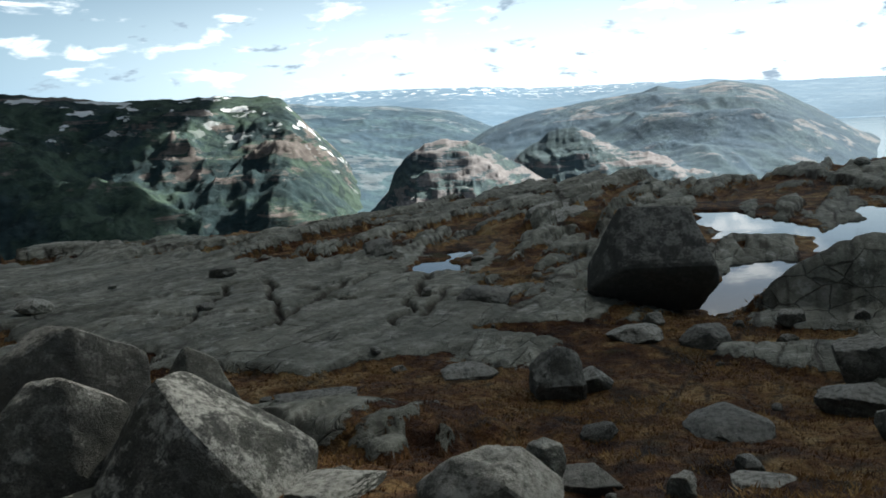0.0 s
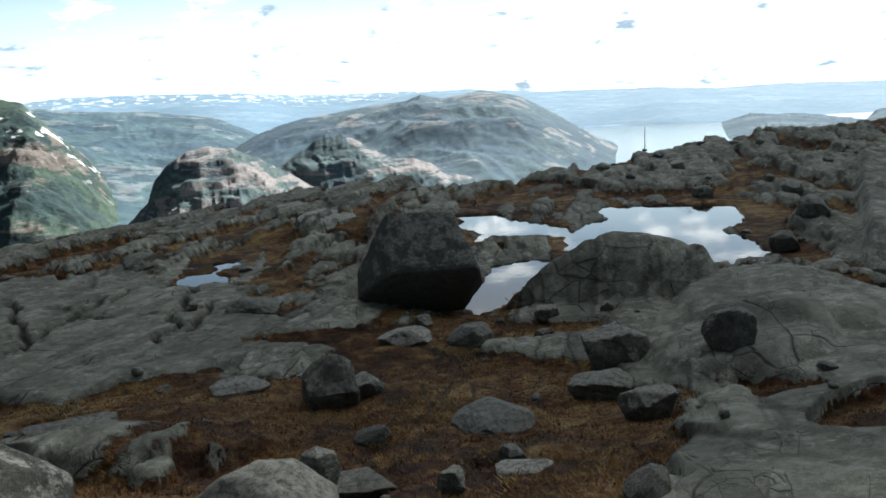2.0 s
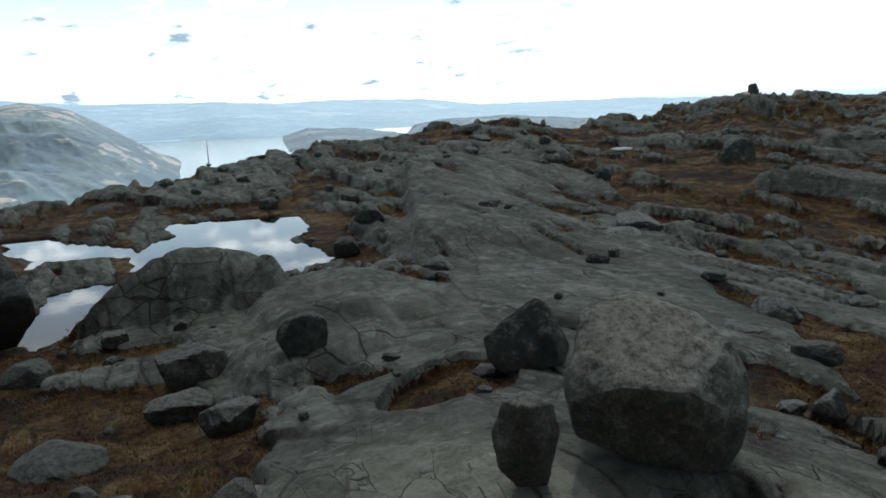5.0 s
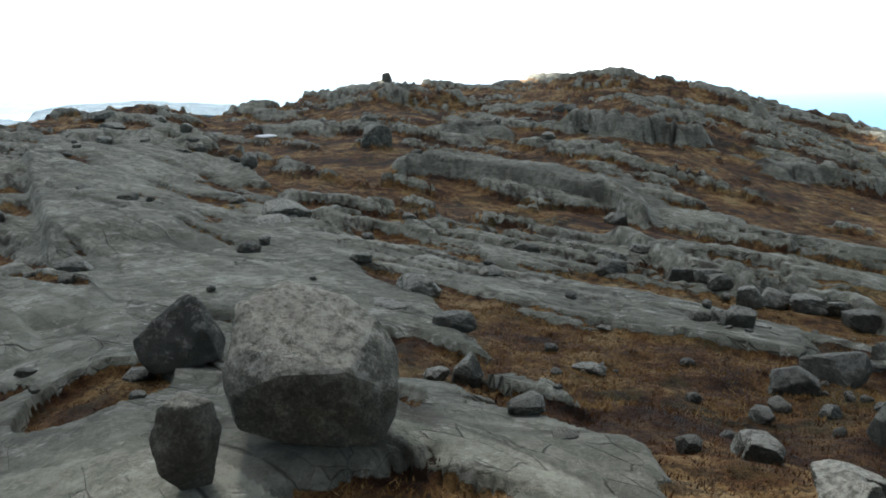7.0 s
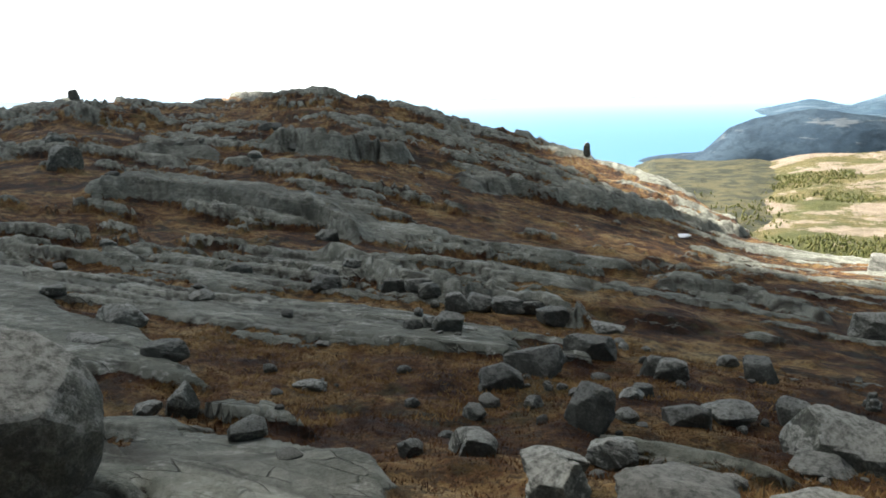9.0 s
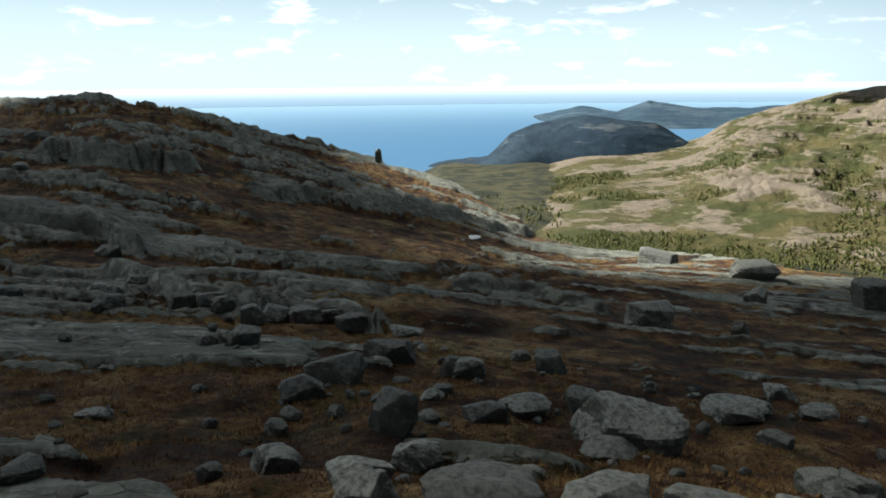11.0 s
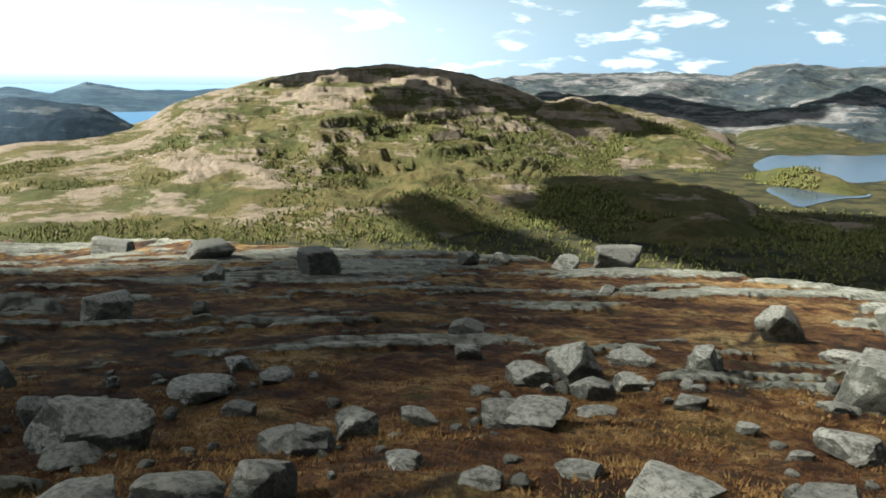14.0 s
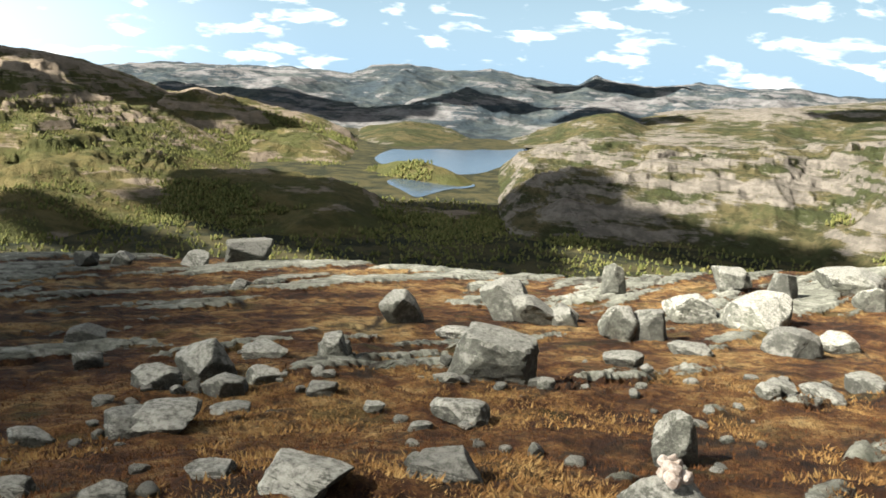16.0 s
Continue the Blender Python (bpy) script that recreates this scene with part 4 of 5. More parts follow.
# ---------------------------------------------------------------- a glowing strip that stands in for haze where sea meets sky
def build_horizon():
    s = Shade("horizon_haze_glow", 1.0, 0.0)
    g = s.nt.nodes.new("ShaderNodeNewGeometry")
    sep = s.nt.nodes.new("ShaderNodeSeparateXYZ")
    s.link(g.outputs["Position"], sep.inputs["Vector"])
    # haze painted as emitted light, from sea blue up to white
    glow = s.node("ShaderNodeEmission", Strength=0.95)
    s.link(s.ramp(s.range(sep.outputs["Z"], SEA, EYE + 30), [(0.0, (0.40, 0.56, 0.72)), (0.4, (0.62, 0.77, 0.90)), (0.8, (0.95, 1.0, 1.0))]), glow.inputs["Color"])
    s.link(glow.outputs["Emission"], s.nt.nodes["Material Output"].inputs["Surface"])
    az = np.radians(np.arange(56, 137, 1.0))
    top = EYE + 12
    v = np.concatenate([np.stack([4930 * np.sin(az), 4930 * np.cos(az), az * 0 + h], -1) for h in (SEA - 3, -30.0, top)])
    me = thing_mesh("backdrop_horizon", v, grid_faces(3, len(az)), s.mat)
    return tagged(new("backdrop_horizon", me), "glowing backdrop strip standing in for haze at the sea horizon", "backdrop", kind="structure")


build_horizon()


# ---------------------------------------------------------------- clouds over the land, whose shadows lie on it
def make_cloud_material():
    s = Shade("cloud_white", 1.0, 0.0)
    s.color((0.9, 0.9, 0.92))
    thin = s.nt.nodes.new("ShaderNodeBsdfTransparent")
    mix = s.node("ShaderNodeMixShader", Fac=0.92)
    s.link(thin.outputs["BSDF"], mix.inputs[1])
    s.link(s.bsdf.outputs["BSDF"], mix.inputs[2])
    s.link(mix.outputs["Shader"], s.nt.nodes["Material Output"].inputs["Surface"])
    return s.mat


M_CLOUD = make_cloud_material()
CLOUD_UP = 300.0
# x and y of the middle of each shadow, half length, half breadth, bearing
CLOUDS = [(0, 100, 110, 84, 80), (-75, 50, 90, 60, 50), (40, 48, 56, 44, 60), (-50, 24, 56, 30, 70), (16, -2.5, 25, 11, 130), (22.5, -15.5, 24.5, 7, 125), (6, -6.5, 8, 2.2, 137), (4, 16, 30, 14, 100), (36, 17, 28, 18, 95), (85, 24, 50, 28.5, 72),
          (-440, 760, 200, 230, 100), (-235, 615, 110, 45, 95), (640, -680, 200, 105, 47), (535, -515, 50, 32, 20), (230, -322, 115, 52, 105), (146, -415, 75, 26, 0), (345, -425, 90, 38, 165),
          (760, -1290, 300, 130, 105), (250, -2150, 200, 160, 80), (170, -1285, 110, 60, 90), (-230, -1290, 120, 80, 90), (430, -1420, 150, 110, 90), (555, -640, 60, 45, 60), (335, -255, 60, 28, 110), (80, -388, 85, 40, 98), (225, -400, 150, 58, 60), (128, 6, 30, 13, 95), (105, 0, 28, 7.5, 98), (52, -4.5, 16, 5, 100),
          (1300, 1100, 300, 200, 60), (-70, -30, 60, 40, 60)]


def unit_sphere(levels):
    bm = bmesh.new()
    bmesh.ops.create_icosphere(bm, subdivisions=levels, radius=1.0)
    v = np.array([p.co[:] for p in bm.verts])
    f = np.array([[q.index for q in face.verts] for face in bm.faces])
    bm.free()
    return v, f


SPHERES = {k: unit_sphere(k) for k in (1, 2, 3, 4, 5)}


def noise3(p, freq, seed, octaves=3):
    q = p * freq + seed * 7.13
    return (fbm(q[:, 0] + q[:, 2] * 0.7, q[:, 1] - q[:, 2] * 0.6, octaves, seed) + fbm(q[:, 1] + 31.0, q[:, 2] + q[:, 0] * 0.5, octaves, seed + 3)) * 0.7


def build_cloud(k, x, y, a, b, be):
    v, f = SPHERES[4]
    v = v * (1 + 0.16 * noise3(v, 1.6, k, 4) + 0.12 * noise3(v, 6.0, k + 40, 3))[:, None]
    w = v * (a, b, 0.22 * min(a, b))
    w[:, 2] = np.where(w[:, 2] < 0, w[:, 2] * 0.35, w[:, 2])
    s, c = math.sin(radians(be)), math.cos(radians(be))
    away = CLOUD_UP / math.tan(radians(SUN_EL))
    out = np.stack([w[:, 0] * s + w[:, 1] * c, w[:, 0] * c - w[:, 1] * s, w[:, 2]], -1)
    ob = new("cloud", thing_mesh("cloud", out, f, M_CLOUD))
    ob.location = (x + away * math.sin(radians(SUN_AZ)), y + away * math.cos(radians(SUN_AZ)), CLOUD_UP)
    return tagged(ob, "white fair-weather cloud drifting over the mountains", "cloud", "clouds", "structure")


for k, row in enumerate(CLOUDS):
    build_cloud(k, *row)


# ---------------------------------------------------------------- boulders
def boulder_shape(seed, levels=3, cuts=9, rough=0.05, boxy=0.5, sharp=90.0):
    """A weathered block: a body of flat broken faces, roughened; one metre wide, deep and high, its foot at 0."""
    rng = np.random.default_rng(seed)
    u, f = SPHERES[levels]
    planes = []
    skew = rng.normal(0, 0.22, (3, 3))
    for axis in range(3):
        for sign in (-1, 1):
            n = np.zeros(3)
            n[axis] = sign
            planes.append((n + skew[axis] * sign + rng.normal(0, 0.16, 3), rng.uniform(0.55, 0.8) + 0.3 * (1 - boxy)))
    for _ in range(cuts):
        n = rng.normal(0, 1, 3)
        n[2] = abs(n[2]) * 0.9 - 0.15
        planes.append((n, rng.uniform(0.62, 0.9)))
    total = np.full(len(u), 1.15 ** -sharp)
    for n, d in planes:
        n = n / np.linalg.norm(n)
        total = total + (np.maximum(u @ n, 0) / d) ** sharp
    reach = total ** (-1 / sharp)
    v = u * reach[:, None]
    v = v * (1 + rough * noise3(v, 1.8, seed, 4) + 0.4 * rough * noise3(v, 6.0, seed + 9, 3))[:, None]
    lo, hi = v.min(0), v.max(0)
    v = (v - (lo + hi) / 2) / (hi - lo)
    v[:, 2] += 0.5
    return v, f


def put_boulder(x, y, w, h, seed, levels=4, cuts=7, boxy=0.5, deep=None, rough=0.085, sink=0.16, turn=None, label="", name="boulder", tip=0.0, group=""):
    rng = np.random.default_rng(seed + 900)
    v, f = boulder_shape(seed, levels, cuts, rough, boxy)
    d = deep if deep else w * rng.uniform(0.75, 0.95)
    v = v * (w, d, h * (1 + sink))
    az = math.degrees(math.atan2(x, y))
    spin = -az + (turn if turn is not None else rng.uniform(-14, 14))
    m = np.array(pose(0, 0, 0, 0, tip, spin).to_3x3())
    v = v @ m.T
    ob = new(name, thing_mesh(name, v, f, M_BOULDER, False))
    foot = ground_height(np.array([x, x + 0.3 * w, x - 0.3 * w, x]), np.array([y, y, y + 0.3 * d, y - 0.3 * d]))
    ob.location = (x, y, float(foot.min() * 0.6 + foot.mean() * 0.4) - h * sink)
    return tagged(ob, label or "grey lichen-spotted boulder lying on the moor", "boulder", group)


# x, y, breadth, height
ROCKS = {
    "front left": [(-2.45, 4.85, 0.80, 0.92), (-1.56, 4.72, 1.34, 0.82), (-1.78, 5.40, 0.66, 1.02), (-2.95, 6.1, 1.15, 1.14), (0.09, 4.24, 0.82, 0.29), (0.39, 4.33, 0.25, 0.34), (-0.75, 4.37, 0.62, 0.12), (0.67, 4.68, 0.41, 0.14), (-1.39, 7.58, 0.79, 0.13)],
    "middle": [(3.93, 7.76, 0.77, 0.42), (3.24, 6.75, 0.62, 0.24), (3.08, 5.61, 0.45, 0.25), (0.90, 7.77, 0.33, 0.66), (1.28, 8.01, 0.40, 0.20), (3.00, 10.02, 0.64, 0.24), (2.26, 10.57, 0.74, 0.20), (1.93, 5.96, 0.65, 0.14), (2.06, 3.55, 0.24, 0.07), (1.10, 4.22, 0.16, 0.14), (1.60, 4.39, 0.37, 0.06), (0.46, 13.43, 0.90, 0.26), (-0.72, 9.41, 0.20, 0.09), (0.07, 8.80, 0.61, 0.14), (4.42, 6.52, 0.49, 0.39), (4.37, 10.80, 0.36, 0.21), (2.71, 11.42, 0.32, 0.18)],
    "beside": [(4.74, 4.02, 0.68, 0.53), (3.36, 2.07, 0.86, 0.75), (2.60, 2.23, 0.30, 0.45), (5.57, 2.10, 0.25, 0.27), (7.21, 2.84, 0.40, 0.18), (9.41, 4.20, 0.63, 0.31), (16.70, 10.77, 1.19, 0.47), (9.39, 9.83, 0.55, 0.25), (14.22, 2.67, 0.59, 0.23), (44.69, 42.53, 1.64, 0.69), (5.54, 2.34, 0.21, 0.10), (30.91, 44.97, 1.27, 0.43)],
    "hillside": [(14.28, 2.69, 0.59, 0.31), (9.81, 0.80, 0.24, 0.14), (9.85, 0.54, 0.31, 0.17), (7.98, -0.54, 0.63, 0.32), (9.11, -1.23, 0.63, 0.30), (7.24, -0.19, 0.43, 0.24), (5.65, -0.77, 0.37, 0.34), (4.04, -0.38, 0.35, 0.18), (4.41, 0.01, 0.22, 0.14), (3.64, -0.36, 0.29, 0.19), (4.69, -0.77, 0.31, 0.15), (25.32, 4.64, 0.78, 0.41), (8.30, -1.78, 0.30, 0.22), (6.75, -1.26, 0.22, 0.09), (6.86, 1.46, 0.30, 0.09), (37.78, 18.80, 1.68, 1.18)],
    "ledge": [(15.75, 3.01, 0.54, 0.33), (16.65, 2.60, 0.40, 0.46), (14.54, 1.48, 0.45, 0.39), (14.21, 1.06, 0.39, 0.28), (12.66, 0.31, 0.35, 0.39), (13.04, 0.02, 0.40, 0.35), (13.05, -0.44, 0.45, 0.29), (13.04, -0.81, 0.36, 0.30), (12.42, -1.12, 0.43, 0.34), (12.02, -1.83, 0.50, 0.18)],
    "south": [(8.20, -1.94, 0.38, 0.22), (8.76, -3.01, 0.39, 0.24), (5.93, -1.52, 0.35, 0.17), (6.48, -2.00, 0.43, 0.13), (6.63, -2.57, 0.30, 0.25), (5.35, -2.41, 0.77, 0.32), (6.91, -1.38, 0.20, 0.10), (3.60, -1.51, 0.47, 0.12), (3.77, -0.95, 0.65, 0.15)],
    "slope": [(15.27, -7.30, 1.03, 0.49), (20.87, -17.13, 1.37, 0.76), (14.19, -8.69, 0.34, 0.27), (21.70, -13.74, 0.61, 0.41), (39.17, -19.11, 2.05, 0.75), (31.13, -19.51, 1.97, 0.60), (3.29, -1.87, 0.41, 0.18), (3.08, -2.20, 0.36, 0.22), (5.11, -2.19, 0.43, 0.10), (3.53, -1.54, 0.36, 0.12), (4.09, -3.29, 0.34, 0.18), (4.22, -3.80, 0.32, 0.18), (6.82, -4.16, 0.61, 0.10), (6.68, -4.94, 0.35, 0.11), (5.57, -3.74, 0.28, 0.10), (3.79, -0.35, 0.28, 0.13), (4.60, 0.07, 0.26, 0.14), (3.05, -3.10, 0.22, 0.08), (3.81, -5.06, 0.49, 0.14), (6.55, -7.76, 0.35, 0.20), (8.56, -10.08, 0.64, 0.27), (9.66, 0.37, 0.40, 0.18)],
    "sunny": [(4.65, -7.27, 0.60, 0.37), (4.81, -6.66, 0.49, 0.18), (4.07, -6.67, 0.44, 0.18), (3.98, -7.24, 0.35, 0.14), (5.21, -9.51, 0.60, 0.21), (3.72, -5.16, 0.60, 0.15), (2.01, -8.80, 0.98, 0.49), (5.11, -14.40, 0.89, 0.53), (3.81, -17.14, 1.13, 0.76), (2.94, -16.24, 0.95, 0.54), (2.38, -16.33, 0.62, 0.31), (17.90, -30.85, 2.04, 0.87), (18.92, -28.43, 1.16, 0.52), (21.72, -27.63, 0.95, 0.46), (21.83, -25.73, 0.92, 0.53), (12.34, -20.82, 0.66, 0.31), (1.75, -6.64, 0.53, 0.16), (1.65, -3.52, 0.42, 0.11), (1.13, -4.08, 0.42, 0.12), (2.50, -3.07, 0.23, 0.06)],
    "sunny2": [(2.94, -2.98, 0.18, 0.08), (4.16, -3.74, 0.30, 0.20), (4.04, -3.23, 0.37, 0.17), (2.19, -3.52, 0.27, 0.07), (4.43, -4.68, 0.32, 0.15), (3.22, -7.02, 0.33, 0.12), (3.62, -6.03, 0.35, 0.08), (2.56, -6.70, 0.20, 0.10), (1.86, -5.89, 0.20, 0.07), (0.90, -5.59, 0.12, 0.12), (6.53, -4.00, 0.43, 0.17), (6.66, -4.91, 0.35, 0.11), (6.72, -7.93, 0.33, 0.18), (4.21, -9.48, 0.43, 0.24), (3.79, -13.44, 0.67, 0.21), (7.49, -5.05, 0.38, 0.17)],
    "edge": [(2.07, -23.29, 0.71, 0.77), (1.15, -14.53, 0.65, 0.53), (0.63, -14.68, 0.65, 0.48), (0.01, -18.27, 1.17, 0.50), (-1.23, -17.34, 1.40, 0.64), (-0.98, -23.70, 1.12, 0.56), (-2.06, -21.41, 0.73, 0.57), (-1.65, -14.21, 0.92, 0.36), (-2.45, -15.06, 0.73, 0.27), (-0.09, -13.34, 0.73, 0.17), (-3.80, -20.08, 0.83, 0.46), (0.78, -11.40, 0.55, 0.17), (-1.09, -10.01, 0.42, 0.19), (-1.57, -10.05, 0.56, 0.14), (-2.19, -11.26, 0.47, 0.20), (-0.03, -5.74, 0.33, 0.34), (4.07, -9.13, 0.42, 0.28), (2.48, -17.38, 0.54, 0.31), (-0.01, -4.07, 0.46, 0.09), (-3.82, -23.29, 1.87, 0.51)],
}
KINDS = {
    "front left": ("dark angular boulder among broken rocks", 0.8, 5),
    "middle": ("grey weathered rock sunk in brown heather", 0.4, 8),
    "beside": ("rounded grey boulder lying on bare bedrock", 0.4, 8),
    "hillside": ("dark grey boulder on the rocky slope", 0.6, 7),
    "ledge": ("squared block along a rock ledge", 0.7, 5),
    "south": ("angular grey boulder in a field of stones", 0.8, 4),
    "slope": ("grey angular boulder on the heather slope", 0.8, 4),
    "sunny": ("pale sunlit boulder on the brown moor", 0.75, 5),
    "sunny2": ("pale sunlit stone in brown heather", 0.75, 5),
    "edge": ("pale lichened boulder near the plateau edge", 0.6, 7),
}
# corners of the rocks that stand closest: across, away and up, as parts of breadth and height
FORMS = {
    "ridge": [(-.17, 0, 1), (-.05, .25, .95), (.2, -.1, .62), (.5, 0, .33), (.48, .2, .2), (.45, -.2, .1), (-.5, -.1, .2), (-.45, .3, .3), (-.35, -.4, 0), (.3, -.45, 0), (.3, .45, 0), (-.3, .5, 0), (-.05, -.3, .75)],
    "shoulder": [(.05, 0, 1), (.5, 0, .75), (.45, -.2, .3), (.1, -.45, 0), (-.5, -.3, 0), (-.5, 0, .75), (-.2, .3, .95), (.4, .4, .2), (-.4, .5, 0), (.45, -.1, 0)],
    "wedge": [(-.1, 0, 1), (.2, .1, .85), (.5, 0, .45), (.48, -.1, 0), (-.5, 0, .55), (-.4, -.3, .05), (0, -.4, .3), (.1, .5, 0), (-.4, .4, 0)],
    "dome": [(0, 0, 1), (-.25, -.1, .85), (.2, 0, .95), (.5, 0, .2), (-.5, 0, .25), (-.4, -.4, 0), (.4, -.45, 0), (.4, .4, 0), (-.4, .4, 0), (.1, -.4, .6)],
    "great": [(-.41, .1, .93), (-.12, .35, 1), (.22, .25, .87), (.4, .1, .74), (.5, 0, .48), (.44, -.2, .12), (.3, -.4, .02), (-.4, -.35, .22), (-.48, -.2, .5), (-.44, -.4, .46), (-.15, -.5, .6), (.18, -.5, .58), (.45, -.3, .35), (-.1, -.42, .1), (.3, .5, .1), (-.4, .5, .2), (0, .45, 0)],
    "point": [(.19, 0, 1), (.05, .2, .95), (-.5, 0, .4), (-.45, -.2, .2), (.48, 0, .3), (.4, -.3, .1), (-.1, -.45, .05), (.25, -.35, .6), (-.3, .4, 0), (.4, .4, 0), (-.3, -.3, 0)],
    "upright": [(-.35, 0, .9), (0, 0, 1), (.4, 0, .88), (.5, 0, .6), (.3, 0, 0), (-.1, 0, 0), (-.5, 0, .6), (-.4, -.3, .3), (.2, -.4, .5), (0, .45, .5), (0, -.35, .9), (.2, .4, .8), (0, .4, 0)],
    "block": [(-.5, -.05, .22), (-.47, .4, 0), (.38, .45, 0), (.36, .1, 0), (-.38, .08, 0), (.5, -.1, .3), (.48, .35, .36), (-.2, -.36, .5), (.46, -.4, .53), (-.24, .08, 1), (.3, .05, .98), (-.22, .3, .95), (.3, .3, .92), (-.49, .05, .45), (.15, .05, .0)],
}


def hull_rock(name, form, x, y, w, h, deep, label, seed=1, rough=0.03, turn=0.0, sink=0.06, group="", mat=M_BOULDER):
    """A rock from its corners: hull, fine mesh, rounded and chipped."""
    bm = bmesh.new()
    for p in FORMS[form]:
        bm.verts.new(p)
    got = bmesh.ops.convex_hull(bm, input=bm.verts[:])
    bmesh.ops.delete(bm, geom=[e for e in got["geom_interior"] if isinstance(e, bmesh.types.BMVert)], context="VERTS")
    bmesh.ops.triangulate(bm, faces=bm.faces[:])
    for k in range(4):
        bmesh.ops.subdivide_edges(bm, edges=bm.edges[:], cuts=1, use_grid_fill=True)
        if k in (2, 3):
            bmesh.ops.smooth_vert(bm, verts=bm.verts[:], factor=0.5, use_axis_x=True, use_axis_y=True, use_axis_z=True)
    v = np.array([p.co[:] for p in bm.verts]) * (w, deep, h)
    f = np.array([[q.index for q in face.verts] for face in bm.faces])
    bm.free()
    mid = v - v.mean(0)
    push = w * (rough * noise3(v / w, 2.6, seed, 4) + 0.5 * rough * noise3(v / w, 9.0, seed + 8, 3))
    v = v + mid / np.linalg.norm(mid, axis=1)[:, None] * push[:, None]
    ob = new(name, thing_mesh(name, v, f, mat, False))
    ob.location = (x, y, float(ground_height(np.array([x]), np.array([y]))[0]) - h * sink)
    ob.rotation_euler = (0, 0, -math.atan2(x, y) + radians(turn))
    return tagged(ob, label, "boulder", group)


HERO = {("front left", 0): ("shoulder", "dark angular boulder leaning among broken rocks"), ("front left", 1): ("ridge", "great dark split rock with a sharp ridge"),
        ("front left", 2): ("wedge", "wedge-shaped block resting behind the ridge rock"), ("front left", 3): ("shoulder", "flat dark rock behind the front boulders"),
        ("front left", 4): ("dome", "pale furrowed rock rising from the heather"), ("front left", 5): ("upright", "thin slab leaning against the furrowed rock"),
        ("beside", 0): ("point", "pointed dark boulder beside the big rounded one"), ("beside", 1): ("great", "big grey boulder with a white lichen top"),
        ("beside", 2): ("upright", "upright lichened stone standing on bare rock")}
seed = 100
for area, rows in ROCKS.items():
    label, boxy, cuts = KINDS[area]
    for k, (x, y, w, h) in enumerate(rows):
        seed += 1
        if (area, k) in HERO:
            form, words = HERO[(area, k)]
            # rocks labelled dark get the copy with shade in its colours
            hull_rock("boulder", form, x, y, w, h, w * 0.9, words, seed, mat=M_BOULDER_SHADED if "dark" in words else M_BOULDER)
            continue
        near = math.hypot(x, y) < 5.5
        if (area, k) == ("middle", 3):
            w, h = 0.6, 0.5
        if area in ("south", "slope", "sunny", "edge"):
            h *= 1.2
        if area == "ledge":
            w, h = 1.25 * w, 0.8 * h
        put_boulder(x, y, w, h, seed, 5 if near else 4, cuts, boxy, label=label, group="boulders")
# the block, too, wears the shaded copy of the boulder colours
hull_rock("great_block", "block", 3.1, 13.1, 2.05, 1.72, 2.0, "huge dark block with a paler sloping top beside a pool", 5, 0.02, mat=M_BOULDER_SHADED)


# ---------------------------------------------------------------- cairns
def build_cairn(x, y, z, size, seed, label, stones=6, mat=M_BOULDER):
    rng = np.random.default_rng(seed)
    base = new("cairn")
    base.location = (x, y, z)
    for k in range(stones):
        level = 0 if k < stones * 0.5 else (1 if k < stones * 0.85 else 2)
        v, f = boulder_shape(seed * 10 + k, 3, 6, 0.05, 0.6)
        s = size * rng.uniform(0.7, 1.1) * (1 - 0.15 * level)
        me = thing_mesh("stone", v * (s, s * 0.9, s * 0.7), f, mat, False)
        ob = new("stone", me)
        ob.parent = base
        a = rng.uniform(0, 6.28)
        d = size * (0.55 - 0.25 * level) * (0.6 + 0.6 * (k % 2))
        ob.location = (d * math.cos(a), d * math.sin(a), level * size * 0.48)
        ob.rotation_euler = (rng.normal(0, 0.15), rng.normal(0, 0.15), rng.uniform(0, 6.28))
    return tagged(base, label, "cairn")


def ground_at(x, y):
    return float(ground_height(np.array([x]), np.array([y]))[0])


M_QUARTZ = Shade("pale_quartz", 0.85, 0.3)
M_QUARTZ.color(M_QUARTZ.mix(M_QUARTZ.range(M_QUARTZ.noise(14.0, None, 6, 0.7), 0.4, 0.62), (0.52, 0.46, 0.41), (0.27, 0.21, 0.17)))
M_QUARTZ = M_QUARTZ.mat
build_cairn(-0.02, -3.95, ground_at(-0.02, -3.95) + 0.19, 0.095, 3, "small cairn of pale stones heaped on a boulder", 12, M_QUARTZ)
hull_rock("boulder", "dome", -0.02, -3.97, 0.48, 0.23, 0.42, "flat grey boulder carrying a small cairn", 9, 0.03)
build_cairn(7.7, -3.69, ground_at(7.7, -3.69), 0.13, 4, "low cairn of grey stones on the heather slope", 7)
px, py = at(64.4, 127)
put_boulder(px, py, 1.6, 1.4, 61, 3, 6, 0.6, sink=0.1, label="perched boulder on the skyline of the rocky hill", name="perched_boulder")
px, py = at(97.3, 107)
put_boulder(px, py, 0.9, 1.7, 62, 3, 6, 0.7, sink=0.15, label="upright stone on the shoulder of the hill", name="standing_stone")


def snow_patch(az, r, w, d):
    """A leftover bed of old snow, thin at its rim."""
    x, y = at(az, r)
    v, f = SPHERES[3]
    v = v * (1 + 0.25 * noise3(v, 1.7, int(az), 3))[:, None] * (w / 2, d / 2, 0.09)
    ob = new("snow_patch", thing_mesh("snow_patch", v, f, M_SNOW))
    ob.location = (x, y, ground_at(x, y) + 0.06)
    ob.rotation_euler = (0, 0, -radians(az))
    return tagged(ob, "small leftover patch of white snow among rocks", "snow")


